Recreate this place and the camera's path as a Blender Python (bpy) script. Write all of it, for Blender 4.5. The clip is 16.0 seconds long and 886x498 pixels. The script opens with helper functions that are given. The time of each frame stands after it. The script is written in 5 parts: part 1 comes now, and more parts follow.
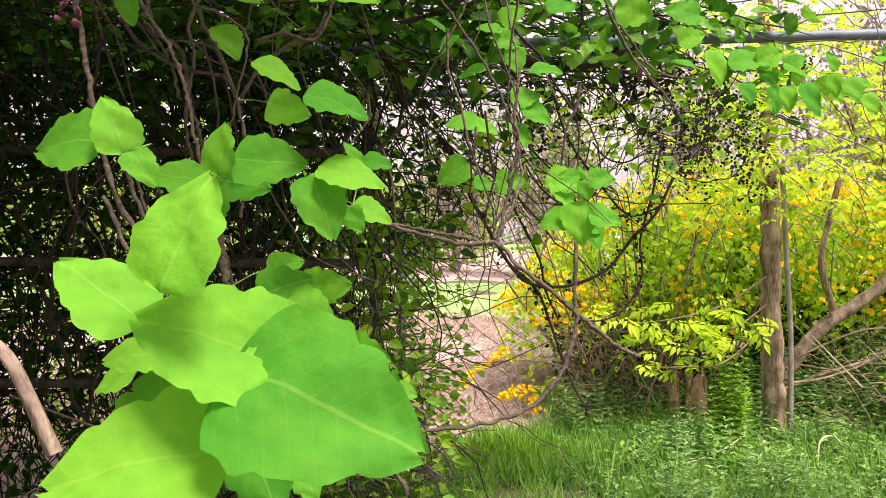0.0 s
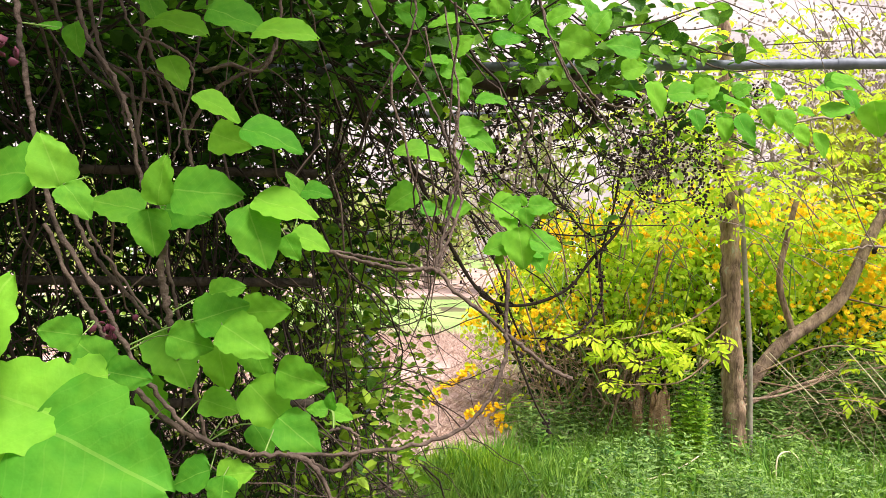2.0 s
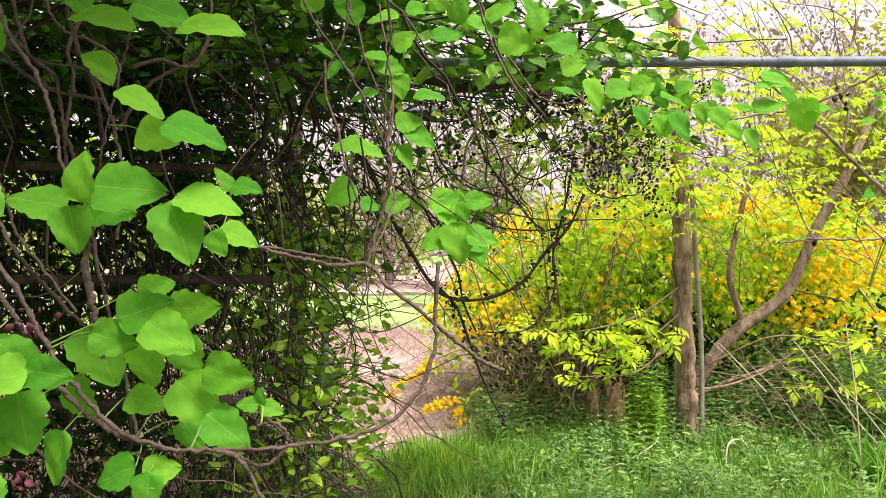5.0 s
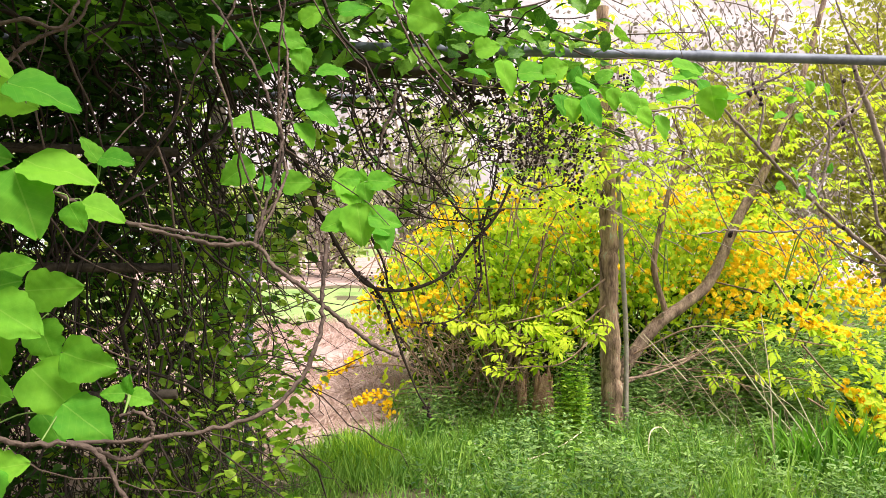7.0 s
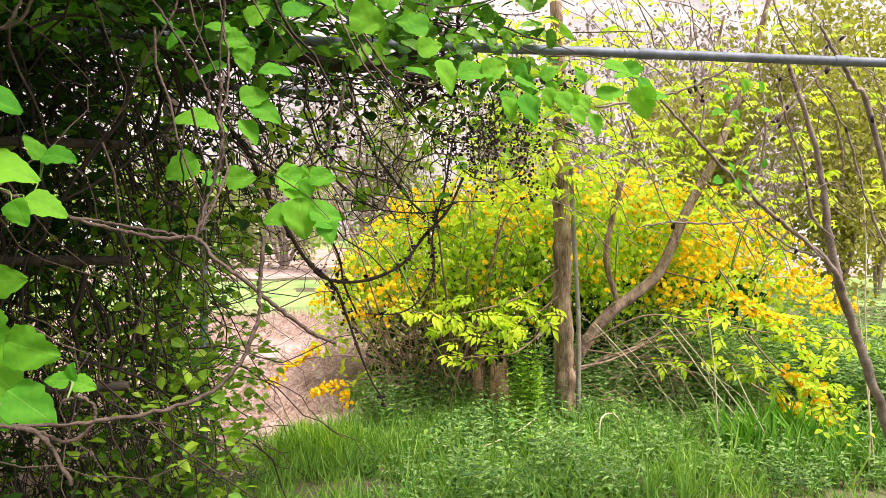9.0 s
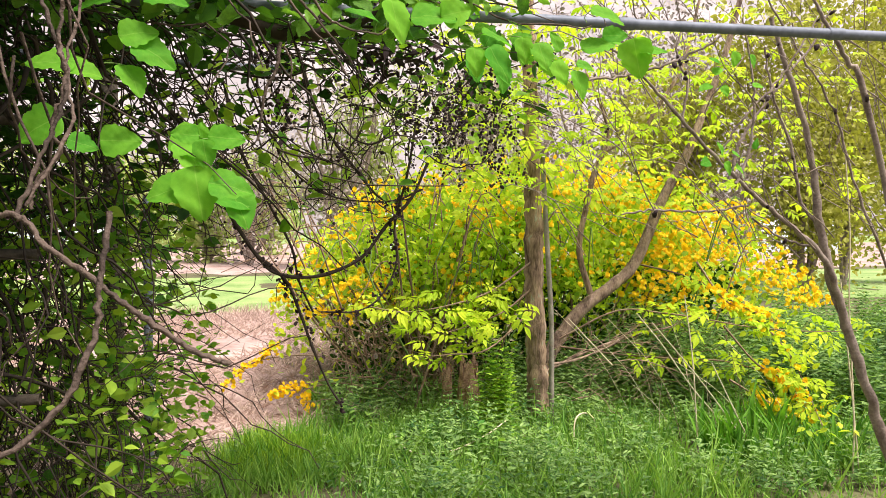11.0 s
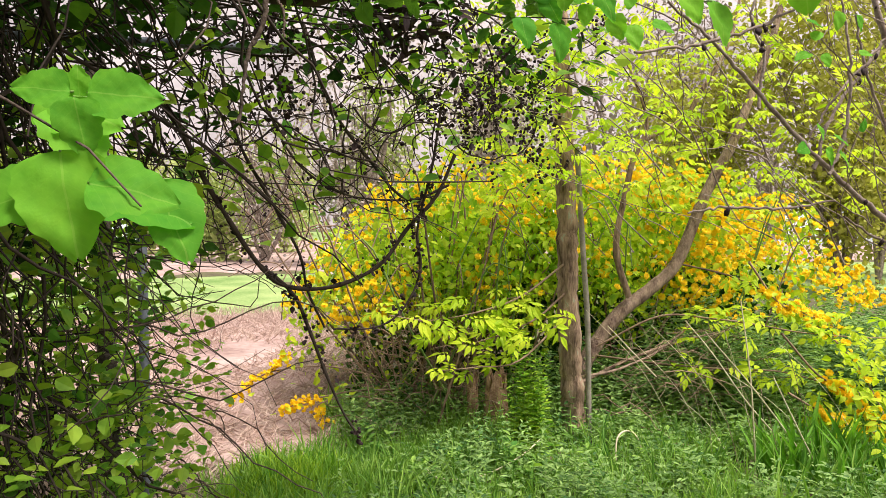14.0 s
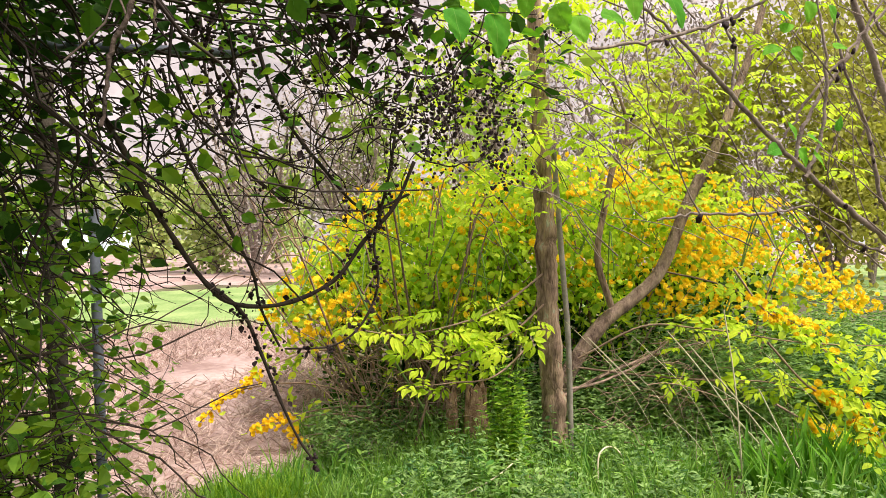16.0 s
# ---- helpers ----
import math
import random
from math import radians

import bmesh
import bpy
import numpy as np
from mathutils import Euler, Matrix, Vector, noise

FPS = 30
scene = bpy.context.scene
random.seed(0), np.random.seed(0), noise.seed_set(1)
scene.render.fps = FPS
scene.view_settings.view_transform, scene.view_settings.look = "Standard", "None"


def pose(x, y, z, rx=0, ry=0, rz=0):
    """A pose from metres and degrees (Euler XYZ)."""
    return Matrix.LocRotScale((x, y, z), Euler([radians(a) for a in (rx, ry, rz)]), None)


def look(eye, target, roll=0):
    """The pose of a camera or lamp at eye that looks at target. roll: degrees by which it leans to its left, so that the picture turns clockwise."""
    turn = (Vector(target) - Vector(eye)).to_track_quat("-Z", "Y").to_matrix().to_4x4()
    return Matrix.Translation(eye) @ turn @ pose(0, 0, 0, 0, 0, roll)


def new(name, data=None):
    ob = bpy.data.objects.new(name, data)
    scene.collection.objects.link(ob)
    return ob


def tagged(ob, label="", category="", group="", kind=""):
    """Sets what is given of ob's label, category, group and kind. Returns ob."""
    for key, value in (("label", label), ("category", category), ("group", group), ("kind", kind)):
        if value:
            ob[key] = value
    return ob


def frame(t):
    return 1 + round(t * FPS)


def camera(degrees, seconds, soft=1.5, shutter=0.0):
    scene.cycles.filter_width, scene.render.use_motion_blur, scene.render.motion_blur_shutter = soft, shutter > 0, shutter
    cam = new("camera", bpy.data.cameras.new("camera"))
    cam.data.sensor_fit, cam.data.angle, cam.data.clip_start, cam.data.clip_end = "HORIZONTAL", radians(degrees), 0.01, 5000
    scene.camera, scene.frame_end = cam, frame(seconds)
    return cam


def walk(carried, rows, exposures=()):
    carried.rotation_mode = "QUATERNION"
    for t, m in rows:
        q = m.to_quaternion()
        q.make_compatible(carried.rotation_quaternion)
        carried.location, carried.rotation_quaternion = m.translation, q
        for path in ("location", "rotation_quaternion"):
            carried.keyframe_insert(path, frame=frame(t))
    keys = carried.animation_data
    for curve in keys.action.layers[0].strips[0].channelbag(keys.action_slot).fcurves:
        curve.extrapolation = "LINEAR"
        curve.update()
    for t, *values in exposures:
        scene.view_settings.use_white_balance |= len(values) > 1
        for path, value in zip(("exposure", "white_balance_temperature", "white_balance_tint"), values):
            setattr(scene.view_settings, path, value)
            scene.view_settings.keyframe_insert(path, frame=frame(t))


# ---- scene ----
cam = camera(63.5, 16.0, soft=0.8)
PATH = [
    (0, (0.0, 0.0, 1.47), (0.0, 2.0, 1.428), 0.4),
    (0.5, (0.02, -0.026, 1.478), (0.038, 1.974, 1.45), 0.5),
    (1, (0.032, -0.035, 1.484), (0.071, 1.965, 1.466), 0.4),
    (1.5, (0.039, -0.041, 1.488), (0.094, 1.958, 1.483), 0.5),
    (2, (0.045, -0.035, 1.485), (0.12, 1.963, 1.488), 0.7),
    (2.5, (0.053, -0.044, 1.484), (0.146, 1.954, 1.493), 0.7),
    (3, (0.057, -0.041, 1.479), (0.172, 1.956, 1.489), 0.6),
    (3.5, (0.071, -0.047, 1.483), (0.203, 1.949, 1.495), 0.6),
    (3.7, (0.077, -0.036, 1.486), (0.206, 1.96, 1.482), 0.6),
    (5.8, (0.098, -0.056, 1.477), (0.312, 1.933, 1.469), 0.4),
    (6, (0.11, -0.053, 1.462), (0.327, 1.936, 1.457), 0.6),
    (6.5, (0.128, -0.03, 1.464), (0.382, 1.954, 1.449), 0.5),
    (7, (0.15, -0.013, 1.466), (0.501, 1.956, 1.441), 0.6),
    (7.5, (0.163, -0.005, 1.455), (0.548, 1.957, 1.426), 0.7),
    (8, (0.176, 0.001, 1.47), (0.592, 1.957, 1.436), 0.7),
    (8.5, (0.185, -0.015, 1.471), (0.624, 1.936, 1.433), 0.4),
    (9, (0.178, -0.081, 1.469), (0.634, 1.866, 1.421), 0.5),
    (9.2, (0.182, -0.099, 1.465), (0.648, 1.845, 1.414), 0.4),
    (11.3, (0.302, 0.241, 1.441), (0.845, 2.165, 1.377), 0.4),
    (11.5, (0.322, 0.262, 1.432), (0.863, 2.186, 1.368), 0.6),
    (12, (0.387, 0.328, 1.431), (0.918, 2.255, 1.367), 0.6),
    (12.5, (0.418, 0.413, 1.444), (0.948, 2.34, 1.383), 0.6),
    (13, (0.399, 0.439, 1.446), (0.902, 2.373, 1.375), 0.3),
    (13.5, (0.385, 0.53, 1.477), (0.876, 2.467, 1.397), 0.2),
    (14, (0.341, 0.654, 1.478), (0.835, 2.59, 1.4), -0.3),
    (14.5, (0.345, 0.749, 1.478), (0.857, 2.681, 1.402), -1.1),
    (15, (0.409, 0.776, 1.502), (0.925, 2.707, 1.434), -1.3),
    (15.5, (0.459, 0.762, 1.506), (0.971, 2.695, 1.449), -1.2),
    (16, (0.519, 0.778, 1.486), (1.024, 2.713, 1.431), -1.1),
]
walk(cam, [(t, look(eye, target, roll)) for t, eye, target, roll in PATH], [(0.0, 0.68, 6500, 15), (9.0, 0.64, 6500, 15), (12.5, 0.42, 6500, 15), (16.0, 0.37, 6500, 15)])

# ---- world and light: a bright overcast spring day ----
world = bpy.data.worlds.new("overcast_sky")
scene.world = world
world.use_nodes = True
wn, wl = world.node_tree.nodes, world.node_tree.links
sky = wn.new("ShaderNodeTexSky")
sky.sky_type, sky.sun_disc = "NISHITA", False
sky.sun_elevation, sky.sun_rotation = radians(61), radians(140)
sky.dust_density, sky.air_density = 6.0, 1.0
cloud = wn.new("ShaderNodeMixRGB")
cloud.inputs[0].default_value = 0.8
cloud.inputs[2].default_value = (9.8, 9.6, 9.9, 1)
wl.new(sky.outputs[0], cloud.inputs[1])
wl.new(cloud.outputs[0], wn["Background"].inputs[0])
wn["Background"].inputs[1].default_value = 0.074
sun_data = bpy.data.lights.new("sun", "SUN")
sun_data.energy, sun_data.angle, sun_data.color = 5.0, radians(20), (1.0, 0.95, 0.86)
sun = new("sun", sun_data)
sun.matrix_world = look((3.8, -4.6, 11), (0, 0, 0))

rng = np.random.default_rng(7)


# ---- materials ----
def mat(name, a, b, scale=8.0, rough=0.7, bump=0.3, island=0.0, object_vary=0.0, through_light=0.0, metal=0.0, c=None, fine=5.0, spec=0.3, stretch=1.0):
    """Two base colours mixed by coarse and fine noise, c over them in patches; through_light lets a leaf glow from behind."""
    m = bpy.data.materials.new(name)
    m.use_nodes = True
    n, l = m.node_tree.nodes, m.node_tree.links
    bsdf, out = n["Principled BSDF"], n["Material Output"]
    co, size = n.new("ShaderNodeTexCoord"), n.new("ShaderNodeMapping")
    size.inputs["Scale"].default_value = (1, 1, stretch)
    l.new(co.outputs["Object"], size.inputs["Vector"])
    coarse, grain = n.new("ShaderNodeTexNoise"), n.new("ShaderNodeTexNoise")
    for tex, s, d in ((coarse, scale, 3), (grain, scale * fine, 4)):
        tex.inputs["Scale"].default_value, tex.inputs["Detail"].default_value = s, d
        l.new(size.outputs[0], tex.inputs["Vector"])
    total = n.new("ShaderNodeMath")
    total.operation = "MULTIPLY_ADD"
    l.new(grain.outputs[0], total.inputs[0])
    total.inputs[1].default_value = 0.5
    l.new(coarse.outputs[0], total.inputs[2])
    last = total.outputs[0]
    shift = 0.75
    for amount, make, socket in ((island, "ShaderNodeNewGeometry", "Random Per Island"), (object_vary, "ShaderNodeObjectInfo", "Random")):
        if amount:
            src, mul = n.new(make), n.new("ShaderNodeMath")
            mul.operation = "MULTIPLY_ADD"
            l.new(src.outputs[socket], mul.inputs[0])
            mul.inputs[1].default_value = amount
            l.new(last, mul.inputs[2])
            last = mul.outputs[0]
            shift += amount / 2
    ramp = n.new("ShaderNodeValToRGB")
    spread = 0.22 + 0.3 * (island + object_vary)
    sub = n.new("ShaderNodeMapRange")
    sub.inputs[1].default_value, sub.inputs[2].default_value = shift - spread, shift + spread
    l.new(last, sub.inputs[0])
    l.new(sub.outputs[0], ramp.inputs[0])
    ramp.color_ramp.elements[0].color, ramp.color_ramp.elements[1].color = (*a, 1), (*b, 1)
    if c:
        e = ramp.color_ramp.elements.new(0.9)
        e.color = (*b, 1)
        ramp.color_ramp.elements[2].position = 1.0
        ramp.color_ramp.elements[2].color = (*c, 1)
    l.new(ramp.outputs[0], bsdf.inputs["Base Color"])
    bsdf.inputs["Roughness"].default_value, bsdf.inputs["Metallic"].default_value = rough, metal
    bsdf.inputs["Specular IOR Level"].default_value = spec
    if bump:
        bp = n.new("ShaderNodeBump")
        bp.inputs["Strength"].default_value, bp.inputs["Distance"].default_value = bump, 0.01
        l.new(grain.outputs[0], bp.inputs["Height"])
        l.new(bp.outputs[0], bsdf.inputs["Normal"])
    if through_light:
        tr, mix = n.new("ShaderNodeBsdfTranslucent"), n.new("ShaderNodeMixShader")
        warm = n.new("ShaderNodeMixRGB")
        warm.blend_type, warm.inputs[0].default_value = "MULTIPLY", 1.0
        warm.inputs[2].default_value = (1.15, 1.25, 0.55, 1)
        l.new(ramp.outputs[0], warm.inputs[1])
        l.new(warm.outputs[0], tr.inputs[0])
        mix.inputs[0].default_value = through_light
        l.new(bsdf.outputs[0], mix.inputs[1])
        l.new(tr.outputs[0], mix.inputs[2])
        l.new(mix.outputs[0], out.inputs[0])
    return m


M_LEAF = mat("vine_leaf", (0.085, 0.33, 0.03), (0.25, 0.57, 0.05), 1.2, 0.6, 0.1, object_vary=0.9, through_light=0.5, fine=7, spec=0.08)


def add_veins(m):
    """A pale midrib and side veins along a leaf's own axes."""
    n, l = m.node_tree.nodes, m.node_tree.links
    co, sep = n.new("ShaderNodeTexCoord"), n.new("ShaderNodeSeparateXYZ")
    l.new(co.outputs["Object"], sep.inputs[0])

    def calc(op, a, b=None, c=None):
        q = n.new("ShaderNodeMath")
        q.operation = op
        for k, s in enumerate((a, b, c)):
            if s is None:
                continue
            if isinstance(s, (int, float)):
                q.inputs[k].default_value = s
            else:
                l.new(s, q.inputs[k])
        return q.outputs[0]

    ax = calc("ABSOLUTE", sep.outputs[0])
    rib = calc("LESS_THAN", ax, 0.011)
    run = calc("SINE", calc("MULTIPLY", calc("SUBTRACT", sep.outputs[1], calc("MULTIPLY", ax, 0.75)), 46.0))
    side = calc("MULTIPLY", calc("GREATER_THAN", run, 0.965), 0.55)
    mask = calc("MULTIPLY", calc("MAXIMUM", rib, calc("MULTIPLY", side, 0.4)), 0.22)
    ramp = next(q for q in n if q.type == "VALTORGB")
    mix = n.new("ShaderNodeMixRGB")
    mix.inputs[2].default_value = (0.46, 0.66, 0.16, 1)
    l.new(mask, mix.inputs[0])
    for link in list(ramp.outputs[0].links):
        target = link.to_socket
        l.new(mix.outputs[0], target)
    l.new(ramp.outputs[0], mix.inputs[1])


add_veins(M_LEAF)
# Deep green taken darker still, so the thicket's shade sits in the colour.
M_LEAF_SHADED = mat("shade_tinted_leaf", (0.012, 0.04, 0.008), (0.05, 0.13, 0.016), 10, 0.6, 0.0, island=0.6, through_light=0.35, spec=0.1)
M_LEAF_YOUNG = mat("young_leaf", (0.36, 0.53, 0.02), (0.68, 0.76, 0.05), 6, 0.55, 0.0, island=0.7, through_light=0.5)
M_LEAF_BUSH = mat("bush_leaf", (0.09, 0.27, 0.02), (0.40, 0.56, 0.05), 6, 0.55, 0.0, island=0.8, through_light=0.4)
M_KERRIA_LEAF = mat("shrub_leaf", (0.20, 0.40, 0.03), (0.72, 0.80, 0.07), 4, 0.55, 0.0, island=0.8, through_light=0.55, spec=0.15)
# Half shade mixed into the rail climber's green; the sword leaves are truly dark.
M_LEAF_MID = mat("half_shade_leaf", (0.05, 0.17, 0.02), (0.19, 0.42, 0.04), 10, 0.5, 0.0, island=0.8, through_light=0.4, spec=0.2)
M_MAROON = mat("maroon_petal", (0.06, 0.012, 0.025), (0.16, 0.04, 0.07), 40, 0.6, 0.0, island=0.4)
M_PETAL = mat("yellow_petal", (0.92, 0.55, 0.008), (0.97, 0.80, 0.03), 20, 0.6, 0.0, island=0.4, object_vary=0.4, through_light=0.3)
M_BARK = mat("grey_brown_bark", (0.07, 0.042, 0.028), (0.44, 0.30, 0.21), 17, 0.9, 1.0, c=(0.40, 0.38, 0.28), stretch=0.22)
M_BARK_LIMB = mat("pinkish_bark", (0.10, 0.062, 0.047), (0.42, 0.30, 0.225), 18, 0.9, 1.0, stretch=0.4)
M_TWIG = mat("vine_bark", (0.045, 0.032, 0.025), (0.17, 0.12, 0.095), 25, 0.85, 0.6, object_vary=0.3)
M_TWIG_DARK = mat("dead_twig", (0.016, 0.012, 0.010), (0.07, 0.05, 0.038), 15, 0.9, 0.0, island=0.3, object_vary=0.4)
M_GREY_TWIG = mat("grey_twig", (0.15, 0.11, 0.09), (0.36, 0.29, 0.24), 18, 0.85, 0.5)
M_BERRY = mat("withered_fruit", (0.012, 0.008, 0.010), (0.05, 0.025, 0.025), 30, 0.7, 0.3, island=0.4)
M_STEM_BROWN = mat("bush_stem", (0.15, 0.095, 0.065), (0.38, 0.26, 0.18), 14, 0.85, 0.3, object_vary=0.5)
M_STEM_GREEN = mat("green_stem", (0.12, 0.22, 0.05), (0.24, 0.36, 0.09), 14, 0.7, 0.0, island=0.3)
M_PIPE = mat("galvanised_pipe", (0.12, 0.135, 0.165), (0.22, 0.24, 0.29), 9, 0.62, 0.1, metal=0.25, c=(0.24, 0.21, 0.18))
M_POST = mat("weathered_post", (0.03, 0.026, 0.02), (0.10, 0.08, 0.06), 14, 0.9, 0.6)
M_STAKE = mat("grey_stake", (0.20, 0.17, 0.14), (0.34, 0.30, 0.25), 14, 0.8, 0.3)
M_STRAW = mat("dry_straw", (0.32, 0.21, 0.17), (0.68, 0.53, 0.46), 9, 0.9, 0.0, island=0.7)
M_STALK = mat("dry_stalk", (0.50, 0.42, 0.28), (0.72, 0.63, 0.45), 12, 0.8, 0.1, object_vary=0.3)
M_GRASS = mat("grass_blade", (0.09, 0.25, 0.04), (0.37, 0.56, 0.11), 2.0, 0.55, 0.0, island=0.7, through_light=0.4)
M_WEED = mat("weed_leaf", (0.04, 0.13, 0.032), (0.37, 0.54, 0.17), 2.5, 0.6, 0.0, island=0.7, through_light=0.35)
M_SOIL = mat("grassy_soil", (0.085, 0.065, 0.042), (0.15, 0.15, 0.065), 1.6, 0.95, 0.8, fine=12)
M_FIELD = mat("straw_field", (0.27, 0.175, 0.15), (0.54, 0.40, 0.36), 0.9, 0.95, 0.8, fine=14)
M_STRIP = mat("green_strip", (0.14, 0.25, 0.06), (0.34, 0.43, 0.16), 0.9, 0.9, 0.5, fine=16)
M_STUMP = mat("broken_wood", (0.20, 0.10, 0.06), (0.62, 0.40, 0.27), 18, 0.9, 0.7)
# Far greens and bare wood, paled so the haze is in the colour.
M_FAR_HAZED = mat("far_thicket", (0.30, 0.38, 0.12), (0.54, 0.60, 0.26), 0.5, 0.95, 0.0, island=0.8, through_light=0.3)
M_BARE_HAZED = mat("haze_tinted_bare_wood", (0.30, 0.25, 0.22), (0.48, 0.42, 0.38), 0.4, 0.95, 0.0, island=0.7)
M_OLIVE = mat("olive_leaf", (0.26, 0.27, 0.05), (0.48, 0.46, 0.11), 2.0, 0.7, 0.0, island=0.7, through_light=0.4)
M_BLOSSOM = mat("white_blossom", (0.70, 0.68, 0.66), (0.88, 0.86, 0.86), 5.0, 0.7, 0.0, island=0.4, through_light=0.3)
# Hillside tone with the distance haze mixed into it.
M_HILL_HAZED = mat("haze_tinted_hillside", (0.26, 0.24, 0.25), (0.43, 0.39, 0.40), 0.05, 1.0, 0.0, fine=10)
M_TUNNEL = mat("tunnel_sheet", (0.55, 0.62, 0.66), (0.74, 0.80, 0.82), 0.6, 0.4, 0.0)


# ---- mesh helpers ----
def mesh_of(name, verts, faces, material, smooth=True):
    """A mesh from arrays; all faces have the same number of corners."""
    verts, faces = np.asarray(verts, np.float32), np.asarray(faces, np.int32)
    me = bpy.data.meshes.new(name)
    k = faces.shape[1]
    me.vertices.add(len(verts))
    me.vertices.foreach_set("co", verts.ravel())
    me.loops.add(faces.size)
    me.loops.foreach_set("vertex_index", faces.ravel())
    me.polygons.add(len(faces))
    me.polygons.foreach_set("loop_start", np.arange(0, faces.size, k, dtype=np.int32))
    me.polygons.foreach_set("use_smooth", np.full(len(faces), smooth))
    me.update(calc_edges=True)
    me.validate()
    me.materials.append(material)
    return me


def child(name, me, parent, label="", kind=""):
    ob = new(name, me)
    ob.parent = parent
    return tagged(ob, label, kind=kind)


def thing(name, label, category, group="", kind="", at=(0, 0, 0)):
    ob = new(name)
    ob.empty_display_size = 0.1
    ob.location = at
    return tagged(ob, label, category, group, kind)


def smooth_line(points, step=6):
    """A Catmull-Rom line through the points."""
    p = np.array(points, float)
    p = np.vstack([2 * p[0] - p[1], p, 2 * p[-1] - p[-2]])
    out = []
    for i in range(1, len(p) - 2):
        t = np.linspace(0, 1, step, endpoint=False)[:, None]
        a, b, c, d = p[i - 1 : i + 3]
        out.append(0.5 * (2 * b + (c - a) * t + (2 * a - 5 * b + 4 * c - d) * t**2 + (3 * b - a - 3 * c + d) * t**3))
    return np.vstack([*out, p[-2:-1]])


def tube(line, radius, sides=6, knobs=0.0):
    """Rings round a line; radius: one or two ends, or one a point. Returns verts, quads."""
    line = np.asarray(line, float)
    n = len(line)
    r = np.interp(np.linspace(0, 1, n), np.linspace(0, 1, np.size(radius)), np.atleast_1d(radius)) if np.size(radius) != n else np.asarray(radius)
    if knobs:
        r = r * (1 + knobs * rng.normal(0, 1, n).clip(-1.5, 2.0))
    d = np.gradient(line, axis=0)
    d /= np.linalg.norm(d, axis=1)[:, None] + 1e-9
    ref = np.where(np.abs(d[:, 2:3]) > 0.9, np.array([[1.0, 0, 0]]), np.array([[0, 0, 1.0]]))
    if np.abs(d[:, 2]).max() > 0.85:
        ref = np.tile([[0.0, 1.0, 0.0]] if np.abs(d[:, 1]).max() < 0.95 else [[1.0, 0.0, 0.1]], (n, 1))
    u = np.cross(d, ref)
    u /= np.linalg.norm(u, axis=1)[:, None] + 1e-9
    v = np.cross(d, u)
    a = np.linspace(0, 2 * np.pi, sides, endpoint=False)
    ring = u[:, None] * np.cos(a)[None, :, None] + v[:, None] * np.sin(a)[None, :, None]
    verts = (line[:, None] + ring * r[:, None, None]).reshape(-1, 3)
    i, j = np.meshgrid(np.arange(n - 1), np.arange(sides), indexing="ij")
    k = (j + 1) % sides
    faces = np.stack([i * sides + j, i * sides + k, (i + 1) * sides + k, (i + 1) * sides + j], -1).reshape(-1, 4)
    return verts, faces


def merge(pieces):
    """Joins (verts, faces) pieces with faces of one size."""
    vs, fs, off = [], [], 0
    for v, f in pieces:
        vs.append(v)
        fs.append(np.asarray(f) + off)
        off += len(v)
    return np.vstack(vs), np.vstack(fs)


def unit(v):
    return v / (np.linalg.norm(v, axis=-1, keepdims=True) + 1e-9)


def scatter(template, at, tip, normal, size):
    """Copies of a template (verts, faces) with its y along tip and its z along normal."""
    tv, tf = template
    tip = unit(np.asarray(tip, float))
    x = unit(np.cross(tip, normal))
    z = np.cross(x, tip)
    size = np.broadcast_to(np.asarray(size, float), (len(at),))
    verts = (x[:, None] * tv[None, :, :1] + tip[:, None] * tv[None, :, 1:2] + z[:, None] * tv[None, :, 2:]) * size[:, None, None] + np.asarray(at)[:, None]
    faces = tf[None] + (np.arange(len(at)) * len(tv))[:, None, None]
    return verts.reshape(-1, 3), faces.reshape(-1, tf.shape[1])


def leaf_shape(half, fold=0.12, droop=0.12):
    """A leaf one long, from half widths along it, folded on its midrib; triangles."""
    n = len(half)
    y = np.linspace(0, 1, n)
    mid = np.stack([0 * y, y, -droop * y**2], 1)
    h = np.array(half)
    right = mid + np.stack([h, 0 * y, fold * h * 2], 1)
    left = mid + np.stack([-h, 0 * y, fold * h * 2], 1)
    verts = np.vstack([mid, right, left])
    f = []
    for i in range(n - 1):
        f += [(i, n + i, n + i + 1), (i, n + i + 1, i + 1), (i, i + 1, 2 * n + i + 1), (i, 2 * n + i + 1, 2 * n + i)]
    f = [q for q in f if len({tuple(np.round(verts[k], 5)) for k in q}) == 3]
    return verts, np.array(f)


T_OVATE = leaf_shape((0.02, 0.3, 0.34, 0.2, 0.0))
T_LEAFLET = leaf_shape((0.02, 0.17, 0.22, 0.17, 0.08, 0.0), 0.15, 0.18)
T_SLIM = leaf_shape((0.02, 0.16, 0.15, 0.0), 0.2, 0.2)
T_BLADE = leaf_shape((0.022, 0.02, 0.013, 0.0), 0.3, 0.35)


def rand_dirs(n, up=0.0):
    d = rng.normal(0, 1, (n, 3))
    d[:, 2] += up
    return unit(d)


